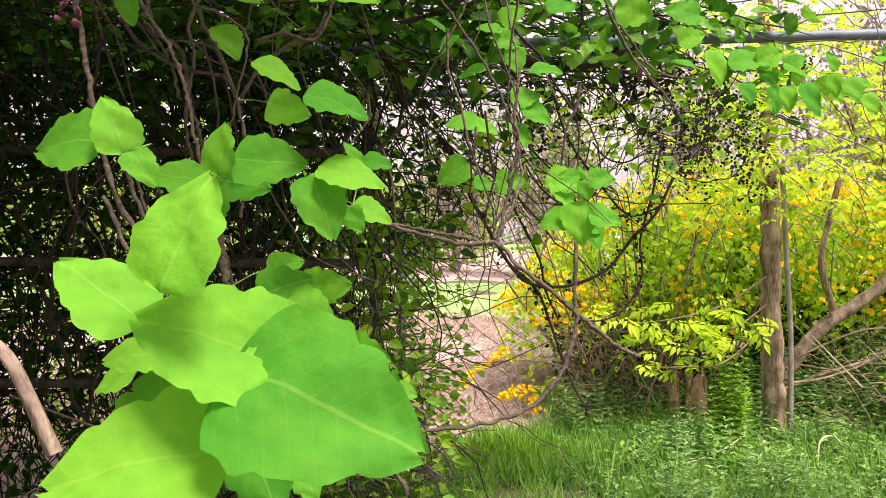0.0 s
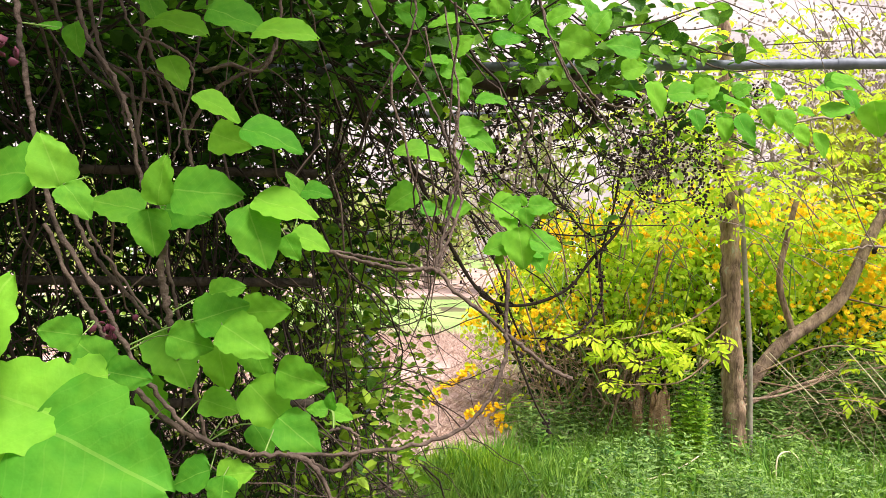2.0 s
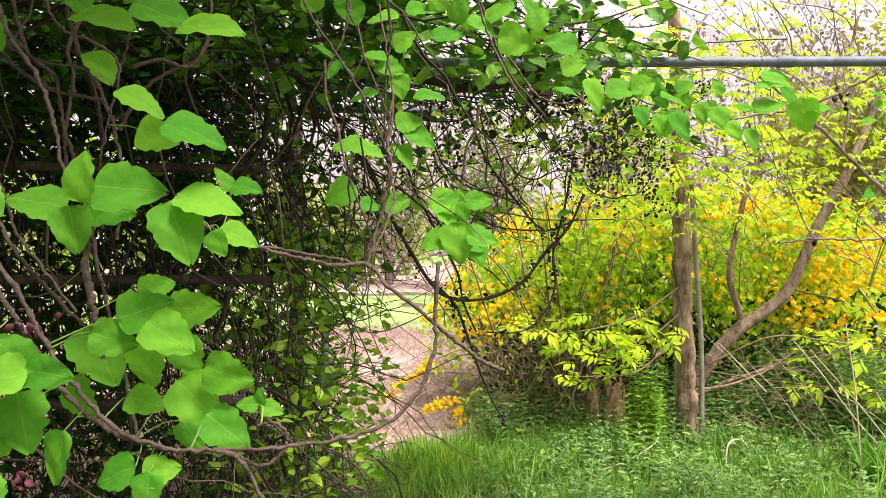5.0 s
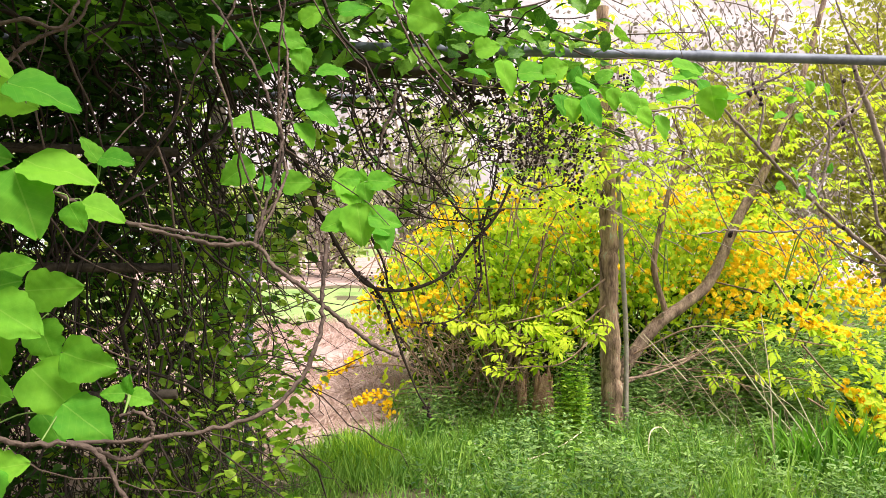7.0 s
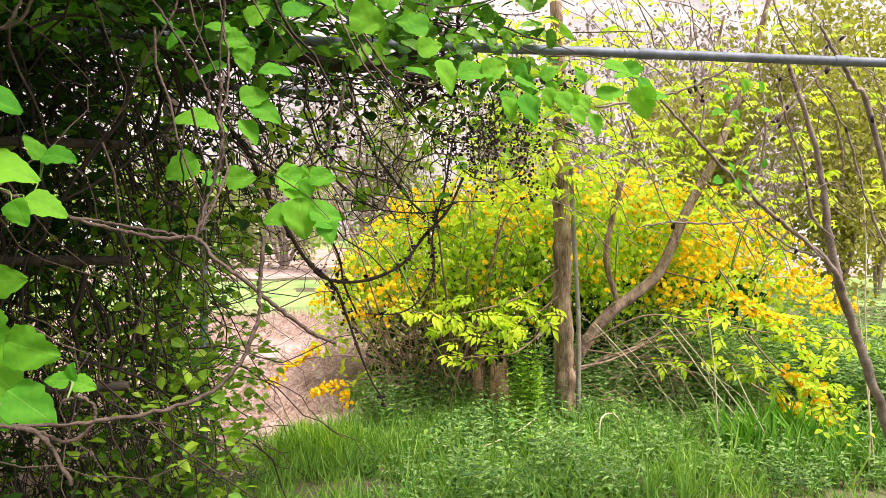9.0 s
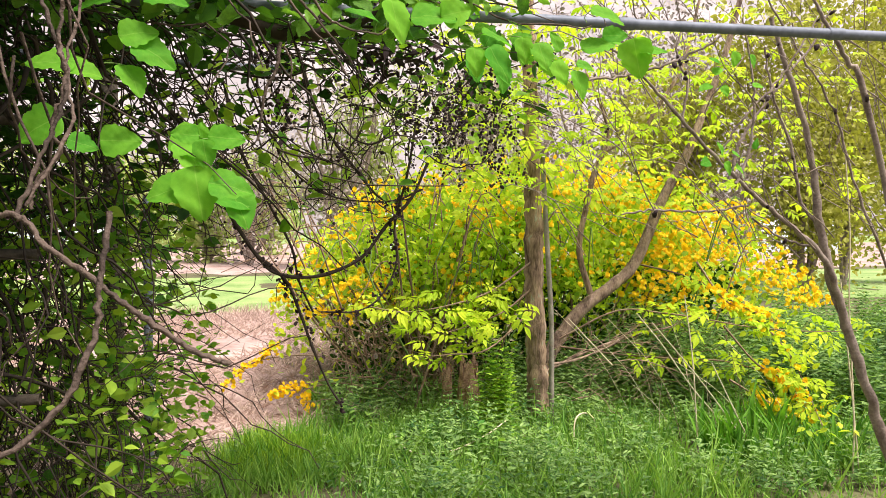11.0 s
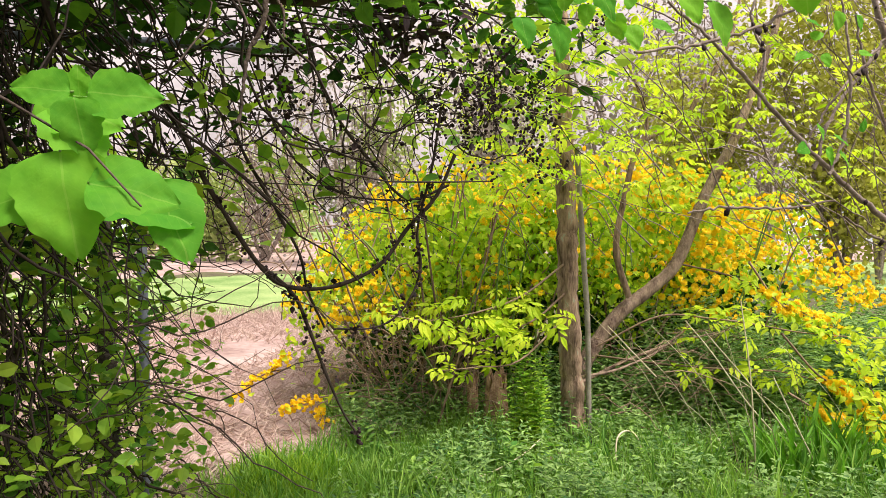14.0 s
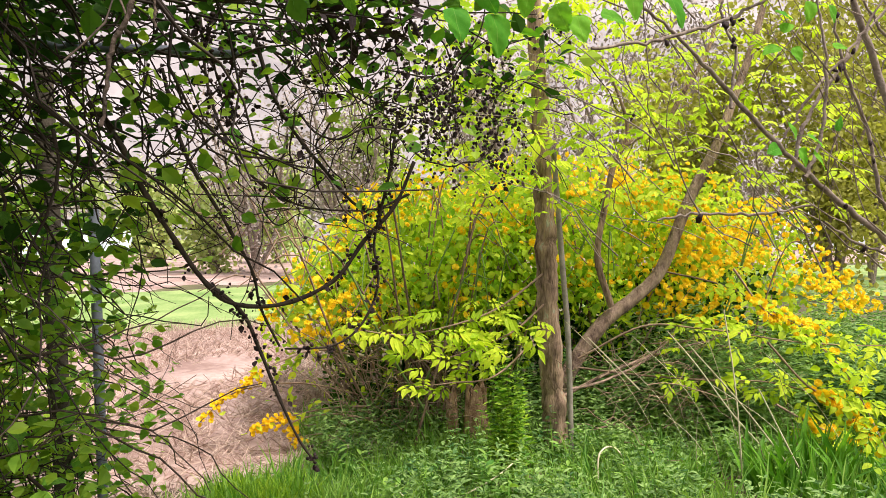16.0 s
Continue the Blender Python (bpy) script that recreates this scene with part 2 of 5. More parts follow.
def vine_leaf_mesh(kind):
    """A broad leaflet with blunt lobes, a notched tip, a fold and a slight cup; one long."""
    wob = np.random.default_rng(kind)
    n = 29
    y = np.linspace(0, 1, n)
    rows = []
    for side in (-1, 1):
        full = np.interp(y, (0, 0.03, 0.09, 0.18, 0.32, 0.5, 0.68, 0.82, 0.93, 0.98, 1), (0.03, 0.17, 0.31, 0.40, 0.435, 0.40, 0.325, 0.24, 0.15, 0.10, 0.03))
        for at, deep, wide in ((wob.uniform(0.42, 0.56), wob.uniform(0.05, 0.14), 0.045), (wob.uniform(0.70, 0.82), wob.uniform(0.06, 0.2), 0.04), (wob.uniform(0.22, 0.3), wob.uniform(0.0, 0.06), 0.04)):
            full = full * (1 - deep * np.exp(-(((y - at) / wide) ** 2)) + 0.5 * deep * np.exp(-(((y - at + 0.09) / 0.05) ** 2)))
        rows.append(full * wob.uniform(0.93, 1.06))
    verts, cols, bend = [], 9, wob.uniform(0.08, 0.26)
    for i in range(n):
        for j in range(cols):
            s = (j - 4) / 4
            w = (rows[0][i] if s < 0 else rows[1][i]) * s
            z = 0.22 * abs(w) - 0.20 * w * w - bend * (y[i] - 0.25) ** 2 + 0.022 * math.sin(9 * y[i] + 4 * s + kind) + 0.01 * math.sin(23 * y[i] + 9 * abs(s))
            verts.append((w, y[i] - 0.10 * abs(w) * (y[i] < 0.2) + 0.05 * abs(s) * (y[i] > 0.97), z))
    faces = [(i * cols + j, i * cols + j + 1, (i + 1) * cols + j + 1, (i + 1) * cols + j) for i in range(n - 1) for j in range(cols - 1)]
    return verts, faces


LEAF_VERTS = vine_leaf_mesh(3)
LEAF_MESHES = [mesh_of("vine_leaf", *vine_leaf_mesh(k), M_LEAF) for k in range(9)]


def put_leaf(parent, x, y, z, size, angle, facing=1.0, lift=(-0.1, 1.7)):
    """A leaflet centred at x, y, z whose tip points at that angle, seen along +y; it faces the light and the open side."""
    a = math.radians(angle)
    tip = Vector((math.cos(a), rng.uniform(-0.35, 0.15), math.sin(a))).normalized()
    normal = Vector((rng.normal(0, 0.45), -facing, rng.uniform(*lift)))
    normal = (normal - tip * tip.dot(normal)).normalized()
    side = tip.cross(normal)
    size *= 0.97
    m = Matrix((side, tip, normal)).transposed().to_4x4()
    ob = child("leaf", LEAF_MESHES[rng.integers(0, 9)], parent)
    ob.matrix_basis = Matrix.Translation(Vector((x, y, z)) - tip * size * 0.5) @ m @ Matrix.Diagonal((size, size, size, 1))
    return ob


def stem(name, points, radius, material, parent, sides=7, step=6, knobs=0.0, label="", jitter=0.0):
    line = smooth_line(points, step)
    if jitter:
        line = line + rng.normal(0, jitter, line.shape)
    v, f = tube(line, radius, sides, knobs)
    return child(name, mesh_of(name, v, f, material), parent, label)


# ---- the lines of stems and the leaf places (x, y, z, size, angle of the tip) ----
TRUNK = [(2.41, 5.15, -0.12), (2.4, 5.15, 0.27), (2.38, 5.15, 0.63), (2.36, 5.15, 1.03), (2.36, 5.15, 1.44), (2.34, 5.15, 1.83), (2.33, 5.15, 2.23), (2.31, 5.15, 2.66), (2.28, 5.15, 3.24)]
STAKE = [(2.44, 4.98, -0.03), (2.43, 4.98, 0.75), (2.4, 4.98, 1.2), (2.37, 4.98, 1.63), (2.35, 4.98, 1.95)]
LIMB = [(2.53, 5.4, 0.12), (2.58, 5.4, 0.37), (2.67, 5.4, 0.54), (2.89, 5.4, 0.8), (3.14, 5.4, 0.97), (3.36, 5.4, 1.17), (3.59, 5.4, 1.66), (3.82, 5.4, 2.05), (3.98, 5.4, 2.42), (4.17, 5.4, 2.88), (4.36, 5.4, 3.52)]
BOUGH = [(2.93, 5.35, 0.92), (2.83, 5.35, 1.26), (2.89, 5.35, 1.62), (3.02, 5.35, 2.02), (3.36, 5.35, 2.21), (3.51, 5.35, 2.42), (3.74, 5.35, 2.78), (3.89, 5.35, 3.33)]
BOUGH_FORK = [(3.02, 5.35, 2.02), (3.07, 5.35, 2.2), (2.97, 5.35, 2.49), (2.87, 5.35, 2.66)]
SPUR = [(2.49, 5.2, 0.35), (2.73, 5.2, 0.45), (3.04, 5.2, 0.55), (3.29, 5.2, 0.61), (3.74, 5.2, 0.68)]
SPUR_LOW = [(2.4, 5.0, 0.44), (2.59, 5.0, 0.46), (2.75, 5.0, 0.5), (2.98, 5.0, 0.59), (3.21, 5.0, 0.75)]
GREY_STEM_C = [(3.37, 3.0, 1.17), (3.11, 3.0, 1.69), (3.0, 3.0, 1.98), (2.83, 3.0, 2.22), (2.63, 3.0, 2.46), (2.52, 3.0, 2.7)]
GREY_TWIG = [(2.29, 2.85, 1.66), (2.38, 2.85, 1.87), (2.56, 2.85, 2.09), (2.72, 2.85, 2.27), (2.81, 2.85, 2.43)]
GREY_TWIG_C = [(2.09, 2.9, 1.88), (2.12, 2.9, 2.06), (2.06, 2.9, 2.19), (2.1, 2.9, 2.36)]
V_FRONT = [(-0.398, 0.76, 1.789), (-0.394, 0.76, 1.752), (-0.385, 0.76, 1.69), (-0.372, 0.76, 1.611), (-0.35, 0.76, 1.516), (-0.308, 0.76, 1.444), (-0.287, 0.76, 1.407), (-0.262, 0.76, 1.361), (-0.233, 0.76, 1.32), (-0.191, 0.76, 1.278), (-0.141, 0.76, 1.259), (-0.095, 0.76, 1.257), (-0.065, 0.76, 1.245), (-0.036, 0.76, 1.192)]
V_LOOP = [(-0.074, 0.78, 1.244), (-0.045, 0.78, 1.233), (-0.02, 0.78, 1.252), (-0.019, 0.78, 1.271), (-0.033, 0.78, 1.282), (-0.049, 0.78, 1.278)]
V_RIGHT = [(-0.095, 0.76, 1.258), (-0.016, 0.78, 1.254), (0.067, 0.8, 1.262), (0.121, 0.82, 1.287), (0.155, 0.84, 1.349), (0.159, 0.86, 1.404), (0.164, 0.88, 1.461)]
V_BACK = [(-0.421, 0.98, 1.867), (-0.414, 0.98, 1.828), (-0.395, 0.98, 1.749), (-0.357, 0.98, 1.712), (-0.346, 0.98, 1.643), (-0.33, 0.98, 1.596), (-0.312, 0.98, 1.522), (-0.302, 0.98, 1.461), (-0.285, 0.98, 1.386), (-0.257, 0.98, 1.269), (-0.245, 0.98, 1.206)]
V_BACK_B = [(-0.359, 1.0, 1.869), (-0.34, 1.0, 1.773), (-0.309, 1.0, 1.709), (-0.284, 1.0, 1.637), (-0.272, 1.0, 1.572), (-0.283, 1.0, 1.491)]
V_BACK_C = [(-0.477, 1.05, 1.801), (-0.451, 1.05, 1.751), (-0.397, 1.05, 1.714), (-0.351, 1.05, 1.702), (-0.318, 1.05, 1.694), (-0.3, 1.05, 1.652)]
V_BACK_D = [(-0.346, 1.1, 1.898), (-0.388, 1.1, 1.791), (-0.383, 1.1, 1.738), (-0.395, 1.1, 1.641), (-0.385, 1.1, 1.579)]
V_BACK_E = [(-0.332, 1.15, 1.668), (-0.295, 1.15, 1.734), (-0.252, 1.15, 1.766), (-0.209, 1.15, 1.786), (-0.188, 1.15, 1.824)]
V_FRONT_B = [(-0.419, 0.85, 1.625), (-0.392, 0.85, 1.578), (-0.357, 0.85, 1.496), (-0.33, 0.85, 1.455), (-0.295, 0.85, 1.414), (-0.254, 0.85, 1.373)]
V_TWIST = [(-0.137, 0.85, 1.514), (-0.109, 0.88, 1.498), (-0.069, 0.9, 1.481), (-0.02, 0.93, 1.467), (0.032, 0.95, 1.456), (0.071, 0.95, 1.458), (0.099, 0.94, 1.429), (0.149, 0.93, 1.39), (0.188, 0.93, 1.357), (0.233, 0.94, 1.322), (0.263, 0.95, 1.31)]
V_TWIST_B = [(-0.074, 0.91, 1.484), (-0.021, 0.94, 1.474), (0.032, 0.96, 1.464), (0.064, 0.95, 1.455)]
V_RISE = [(0.071, 0.95, 1.458), (0.088, 0.98, 1.522), (0.105, 1.0, 1.589), (0.088, 1.02, 1.65), (0.06, 1.04, 1.712), (0.016, 1.06, 1.785), (-0.03, 1.08, 1.86), (-0.051, 1.1, 1.938)]
V_RISE_B = [(0.075, 0.96, 1.466), (0.108, 1.0, 1.548), (0.099, 1.03, 1.618), (0.108, 1.06, 1.7), (0.099, 1.08, 1.784), (0.085, 1.1, 1.871)]
STICK = [(0.274, 1.42, 2.079), (0.289, 1.42, 2.009), (0.317, 1.42, 1.928), (0.354, 1.42, 1.847), (0.402, 1.42, 1.789), (0.456, 1.42, 1.726)]
STICK_B = [(0.322, 1.45, 1.937), (0.377, 1.45, 1.861), (0.426, 1.45, 1.802), (0.5, 1.45, 1.786), (0.524, 1.45, 1.798)]
ARC_A = [(-0.03, 3.5, 1.95), (0.06, 3.5, 1.82), (0.14, 3.5, 1.64), (0.23, 3.5, 1.48), (0.33, 3.5, 1.32), (0.43, 3.5, 1.23), (0.61, 3.5, 1.22), (0.8, 3.5, 1.3), (0.92, 3.5, 1.45), (1.04, 3.5, 1.58), (1.12, 3.5, 1.75)]
ARC_B = [(0.34, 3.5, 1.31), (0.46, 3.5, 1.2), (0.52, 3.5, 1.06), (0.58, 3.5, 0.89), (0.65, 3.5, 0.72), (0.71, 3.5, 0.62)]
ARC_C = [(1.05, 3.45, 1.93), (1.01, 3.45, 1.69), (0.95, 3.45, 1.45), (0.96, 3.45, 1.28), (0.89, 3.45, 1.13), (0.78, 3.45, 1.06), (0.61, 3.45, 1.06)]
ARC_D = [(0.19, 3.7, 2.12), (0.26, 3.7, 1.81), (0.4, 3.7, 1.54), (0.5, 3.7, 1.34), (0.53, 3.7, 1.19), (0.6, 3.7, 1.03)]
ARC_E = [(0.52, 3.6, 2.27), (0.62, 3.6, 1.96), (0.79, 3.6, 1.72), (0.94, 3.6, 1.57), (1.12, 3.6, 1.63)]
ARC_F = [(0.33, 3.75, 2.34), (0.36, 3.75, 2.02), (0.48, 3.75, 1.75), (0.68, 3.75, 1.6), (0.94, 3.75, 1.57), (1.1, 3.75, 1.59)]
STALK_A = [(3.08, 4.15, 0.09), (3.04, 4.15, 0.58), (2.97, 4.15, 1.02)]
STALK_B = [(3.5, 4.1, -0.06), (3.08, 4.1, 0.46), (2.71, 4.1, 0.86)]
STALK_C = [(3.4, 4.0, 0.02), (3.23, 4.0, 0.32), (3.07, 4.0, 0.61)]
STALK_D = [(3.59, 4.4, -0.03), (3.23, 4.4, 0.34), (2.97, 4.4, 0.67), (2.78, 4.4, 0.88)]
STALK_E = [(3.76, 3.6, -0.04), (3.759, 3.6, 0.343), (3.709, 3.6, 0.976), (3.702, 3.6, 1.413), (3.654, 3.6, 1.892)]
STALK_F = [(3.84, 3.6, -0.23), (3.74, 3.6, 0.48), (3.64, 3.6, 1.15)]
STALK_G = [(2.77, 4.7, 0.48), (2.58, 4.7, 0.67), (2.43, 4.7, 0.82)]
DARK_BRANCH = [(0.13, 2.7, 2.18), (0.28, 2.7, 2.13), (0.44, 2.7, 2.1), (0.59, 2.7, 2.13), (0.74, 2.7, 2.2)]
HANG_STICK = [(0.361, 1.9, 1.871), (0.348, 1.9, 1.803), (0.327, 1.9, 1.761), (0.317, 1.9, 1.703), (0.309, 1.9, 1.644)]
HANG_STICK_B = [(0.367, 1.9, 1.863), (0.384, 1.9, 1.83), (0.385, 1.9, 1.789)]
PURPLE = [(-0.276, 0.72, 1.405), (-0.311, 0.7, 1.268), (-0.281, 0.72, 1.243)]
PURPLE_B = [(-0.29, 0.78, 1.394), (-0.318, 0.6, 1.654)]
DRY_ARCH = [(2.38, 4.5, 0.02), (2.42, 4.55, 0.16), (2.52, 4.6, 0.18), (2.57, 4.55, 0.12), (2.56, 4.45, -0.08), (2.58, 4.4, -0.21)]
FALLEN = [(1.2, 4.6, 0.12), (1.27, 4.45, 0.06), (1.49, 4.4, 0.06), (1.76, 4.5, 0.11), (1.98, 4.7, 0.14)]
SPRAY = [(3.44, 5.6, 1.15), (3.75, 5.2, 1.04), (3.87, 4.7, 0.83), (3.81, 4.2, 0.61), (3.68, 3.75, 0.24)]
FLOWER_TWIG = [(1.266, 5.8, 0.589), (0.925, 5.8, 0.663), (0.678, 5.8, 0.607), (0.516, 5.8, 0.521), (0.397, 5.8, 0.43)]
FLOWER_TWIG_B = [(1.181, 5.8, 0.333), (0.843, 5.8, 0.433), (0.557, 5.8, 0.444), (0.318, 5.8, 0.392), (0.123, 5.8, 0.225)]
LEAVES_BLUR = [(-0.04, 0.11, 1.47, 0.02, 78), (-0.058, 0.122, 1.46, 0.019, 145), (-0.038, 0.116, 1.453, 0.026, 160), (-0.019, 0.11, 1.444, 0.034, -12), (-0.049, 0.114, 1.433, 0.03, 188), (-0.035, 0.14, 1.422, 0.017, -70), (-0.036, 0.19, 1.404, 0.012, -60)]
LEAVES_FRONT_TOP = [(-0.236, 0.76, 1.558, 0.057, 80), (-0.183, 0.75, 1.545, 0.079, -3), (-0.3, 0.8, 1.533, 0.066, 170), (-0.252, 0.78, 1.502, 0.054, -80), (-0.229, 0.82, 1.526, 0.061, -5), (-0.096, 0.74, 1.53, 0.072, -14), (-0.123, 0.73, 1.498, 0.071, -66), (-0.099, 0.8, 1.486, 0.034, -60), (-0.084, 0.84, 1.495, 0.05, -25), (-0.114, 0.9, 1.569, 0.035, 120), (-0.085, 0.9, 1.559, 0.041, -10), (-0.186, 0.8, 1.648, 0.058, -26), (-0.111, 0.74, 1.605, 0.068, -16), (-0.192, 0.88, 1.622, 0.059, -20), (-0.284, 0.95, 1.723, 0.055, -60)]
LEAVES_FRONT_MID = [(-0.169, 0.76, 1.413, 0.061, 25), (-0.138, 0.74, 1.387, 0.063, -32), (-0.142, 0.86, 1.406, 0.062, 8), (-0.202, 0.76, 1.381, 0.05, -18), (-0.199, 0.9, 1.429, 0.047, 20), (-0.244, 0.84, 1.352, 0.08, -60), (-0.183, 0.82, 1.345, 0.056, -75), (-0.148, 0.86, 1.346, 0.053, -60), (-0.088, 0.8, 1.334, 0.061, -20), (-0.175, 0.78, 1.308, 0.047, -12), (-0.127, 0.82, 1.299, 0.071, -48), (-0.088, 0.8, 1.269, 0.064, -32), (-0.142, 0.86, 1.249, 0.045, -50), (-0.274, 0.86, 1.296, 0.057, -45)]
LEAVES_FRONT_LOW = [(-0.3, 0.74, 1.371, 0.055, 145), (-0.307, 0.72, 1.346, 0.067, 190), (-0.257, 0.73, 1.349, 0.048, -8), (-0.296, 0.76, 1.292, 0.068, -72), (-0.332, 0.76, 1.268, 0.058, 230), (-0.259, 0.76, 1.253, 0.06, -98), (-0.199, 0.76, 1.233, 0.05, 200), (-0.151, 0.76, 1.236, 0.042, 12), (-0.162, 0.75, 1.217, 0.041, -90), (-0.072, 0.84, 1.29, 0.026, 170), (-0.057, 0.84, 1.299, 0.023, 85), (-0.043, 0.84, 1.284, 0.029, -20), (-0.264, 0.6, 1.409, 0.037, 172), (-0.377, 0.82, 1.299, 0.053, 200)]
LEAVES_FAR_LEFT = [(-0.335, 0.64, 1.55, 0.075, 180), (-0.284, 0.62, 1.562, 0.053, 115), (-0.26, 0.62, 1.526, 0.038, -48), (-0.394, 0.9, 1.751, 0.047, -80)]
LEAVES_OVERHEAD_LEFT = [(-0.181, 0.86, 1.77, 0.076, -12), (-0.117, 0.84, 1.749, 0.08, -6), (-0.281, 0.95, 1.789, 0.086, -10), (-0.327, 0.98, 1.817, 0.052, -60), (-0.263, 1.05, 1.851, 0.059, 10), (-0.377, 0.8, 1.737, 0.026, 170)]
LEAVES_RISE = [(0.034, 1.25, 1.664, 0.072, 190), (0.069, 1.25, 1.657, 0.062, -20), (0.017, 1.25, 1.577, 0.077, 215), (0.07, 1.25, 1.557, 0.046, -20), (0.116, 1.25, 1.563, 0.062, 0), (0.209, 1.25, 1.563, 0.077, -20), (0.209, 1.25, 1.542, 0.072, -60), (0.14, 1.25, 1.709, 0.062, 10), (0.161, 1.25, 1.682, 0.073, -30), (0.133, 1.25, 1.646, 0.062, -60), (0.124, 1.25, 1.774, 0.058, -80), (0.176, 1.25, 1.757, 0.068, 0), (0.056, 1.4, 1.786, 0.07, 200), (0.108, 1.25, 1.807, 0.058, -20), (0.078, 1.25, 1.827, 0.053, 170), (0.007, 1.25, 1.801, 0.053, 230), (-0.014, 1.25, 1.834, 0.048, 150), (0.242, 1.3, 1.493, 0.107, -10), (0.269, 1.3, 1.481, 0.091, -60)]
LEAVES_OVER = [(0.094, 1.35, 1.928, 0.075, 200), (0.028, 1.35, 1.942, 0.075, 160), (-0.044, 1.35, 1.962, 0.07, 100), (0.165, 1.35, 1.947, 0.07, 0), (0.222, 1.35, 1.898, 0.081, 10), (0.243, 1.35, 1.949, 0.064, 60), (0.288, 1.35, 1.917, 0.082, -20), (0.322, 1.35, 1.946, 0.071, 30), (0.356, 1.35, 1.891, 0.094, -10), (0.401, 1.35, 1.937, 0.071, 60), (0.447, 1.35, 1.888, 0.083, 170), (0.198, 1.35, 1.97, 0.07, 90), (0.139, 1.5, 1.928, 0.07, 30), (0.513, 1.5, 1.883, 0.072, 10), (0.411, 1.5, 2.016, 0.079, 120)]
LEAVES_PIPE_NEAR = [(0.53, 1.4, 1.798, 0.092, -70), (0.471, 1.4, 1.804, 0.073, 170), (0.592, 1.4, 1.811, 0.093, 0), (0.634, 1.4, 1.82, 0.075, 20), (0.67, 1.4, 1.738, 0.063, -80), (0.715, 1.4, 1.736, 0.089, -60), (0.761, 1.4, 1.764, 0.058, -80), (0.797, 1.4, 1.757, 0.065, -70), (0.832, 1.4, 1.729, 0.059, -60), (0.871, 1.4, 1.711, 0.066, -80), (0.987, 1.4, 1.766, 0.089, -80), (0.907, 1.4, 1.783, 0.08, 10), (0.925, 1.4, 1.839, 0.081, -20), (1.018, 1.4, 1.782, 0.069, 0), (0.765, 1.55, 1.824, 0.084, -10)]
LEAVES_TWIG_LEAVES = [(0.93, 2.2, 1.908, 0.112, -80), (1.016, 2.2, 1.889, 0.129, -80), (0.997, 2.2, 1.963, 0.099, -60), (1.082, 2.2, 1.955, 0.077, -100), (1.162, 2.2, 1.931, 0.094, -60), (1.205, 2.2, 1.912, 0.094, -80), (1.434, 2.2, 1.973, 0.142, -60), (1.357, 2.2, 2.017, 0.132, 190), (1.382, 2.2, 2.04, 0.116, 0), (0.974, 2.2, 2.004, 0.092, 60), (1.185, 2.2, 2.006, 0.095, 120), (1.074, 2.2, 2.005, 0.093, 30), (1.283, 2.2, 1.939, 0.088, -20)]
LEAVES_TWIG_LEAVES_B = [(1.889, 2.4, 2.039, 0.08, 160), (1.972, 2.4, 2.051, 0.082, -100), (1.85, 2.4, 1.944, 0.075, 200), (1.933, 2.4, 1.936, 0.064, -60), (1.9, 2.4, 2.005, 0.06, 20), (2.046, 2.4, 2.05, 0.073, -70), (2.07, 2.4, 1.962, 0.062, 0), (1.917, 2.4, 1.731, 0.079, 120), (1.991, 2.4, 1.707, 0.084, -20), (1.856, 2.4, 1.679, 0.074, 200), (1.95, 2.4, 1.661, 0.079, -60), (2.003, 2.4, 1.653, 0.09, -40), (2.065, 2.4, 1.754, 0.061, 60)]
LEAVES_HANGING = [(0.221, 1.16, 1.491, 0.071, -84), (0.261, 1.155, 1.499, 0.056, -6), (0.184, 1.17, 1.493, 0.053, 200)]
LEAVES_HANGING_B = [(0.23, 1.16, 1.54, 0.039, -80), (0.256, 1.165, 1.562, 0.047, 2), (0.205, 1.17, 1.565, 0.035, 172), (0.225, 1.18, 1.572, 0.022, 95)]
V_FRONT_C = [(-0.379, 0.8, 1.512), (-0.35, 0.8, 1.445), (-0.322, 0.8, 1.4), (-0.296, 0.8, 1.355), (-0.27, 0.8, 1.316), (-0.232, 0.8, 1.28), (-0.194, 0.8, 1.26)]
V_LEFT_A = [(-0.375, 0.86, 1.788), (-0.361, 0.86, 1.74), (-0.333, 0.86, 1.699), (-0.312, 0.86, 1.651), (-0.302, 0.86, 1.603), (-0.287, 0.86, 1.537)]
V_LEFT_B = [(-0.347, 0.92, 1.811), (-0.328, 0.92, 1.767), (-0.281, 0.92, 1.746), (-0.252, 0.92, 1.717), (-0.265, 0.92, 1.649), (-0.276, 0.92, 1.597)]
V_LEFT_C = [(-0.464, 0.98, 1.828), (-0.444, 0.98, 1.774), (-0.402, 0.98, 1.743), (-0.371, 0.98, 1.697), (-0.363, 0.98, 1.65)]
V_LEFT_D = [(-0.259, 0.84, 1.485), (-0.262, 0.84, 1.458), (-0.255, 0.84, 1.417), (-0.249, 0.84, 1.383), (-0.241, 0.84, 1.349)]
V_LEFT_E = [(-0.46, 0.95, 1.612), (-0.416, 0.95, 1.567), (-0.393, 0.95, 1.499), (-0.355, 0.95, 1.446), (-0.317, 0.95, 1.393)]
V_LEFT_F = [(-0.263, 1.0, 1.736), (-0.223, 1.0, 1.746), (-0.183, 1.0, 1.739), (-0.16, 1.0, 1.772), (-0.153, 1.0, 1.845)]
V_LEFT_G = [(-0.439, 1.05, 1.778), (-0.41, 1.05, 1.753), (-0.361, 1.05, 1.746), (-0.303, 1.05, 1.739), (-0.279, 1.05, 1.808), (-0.272, 1.05, 1.859)]
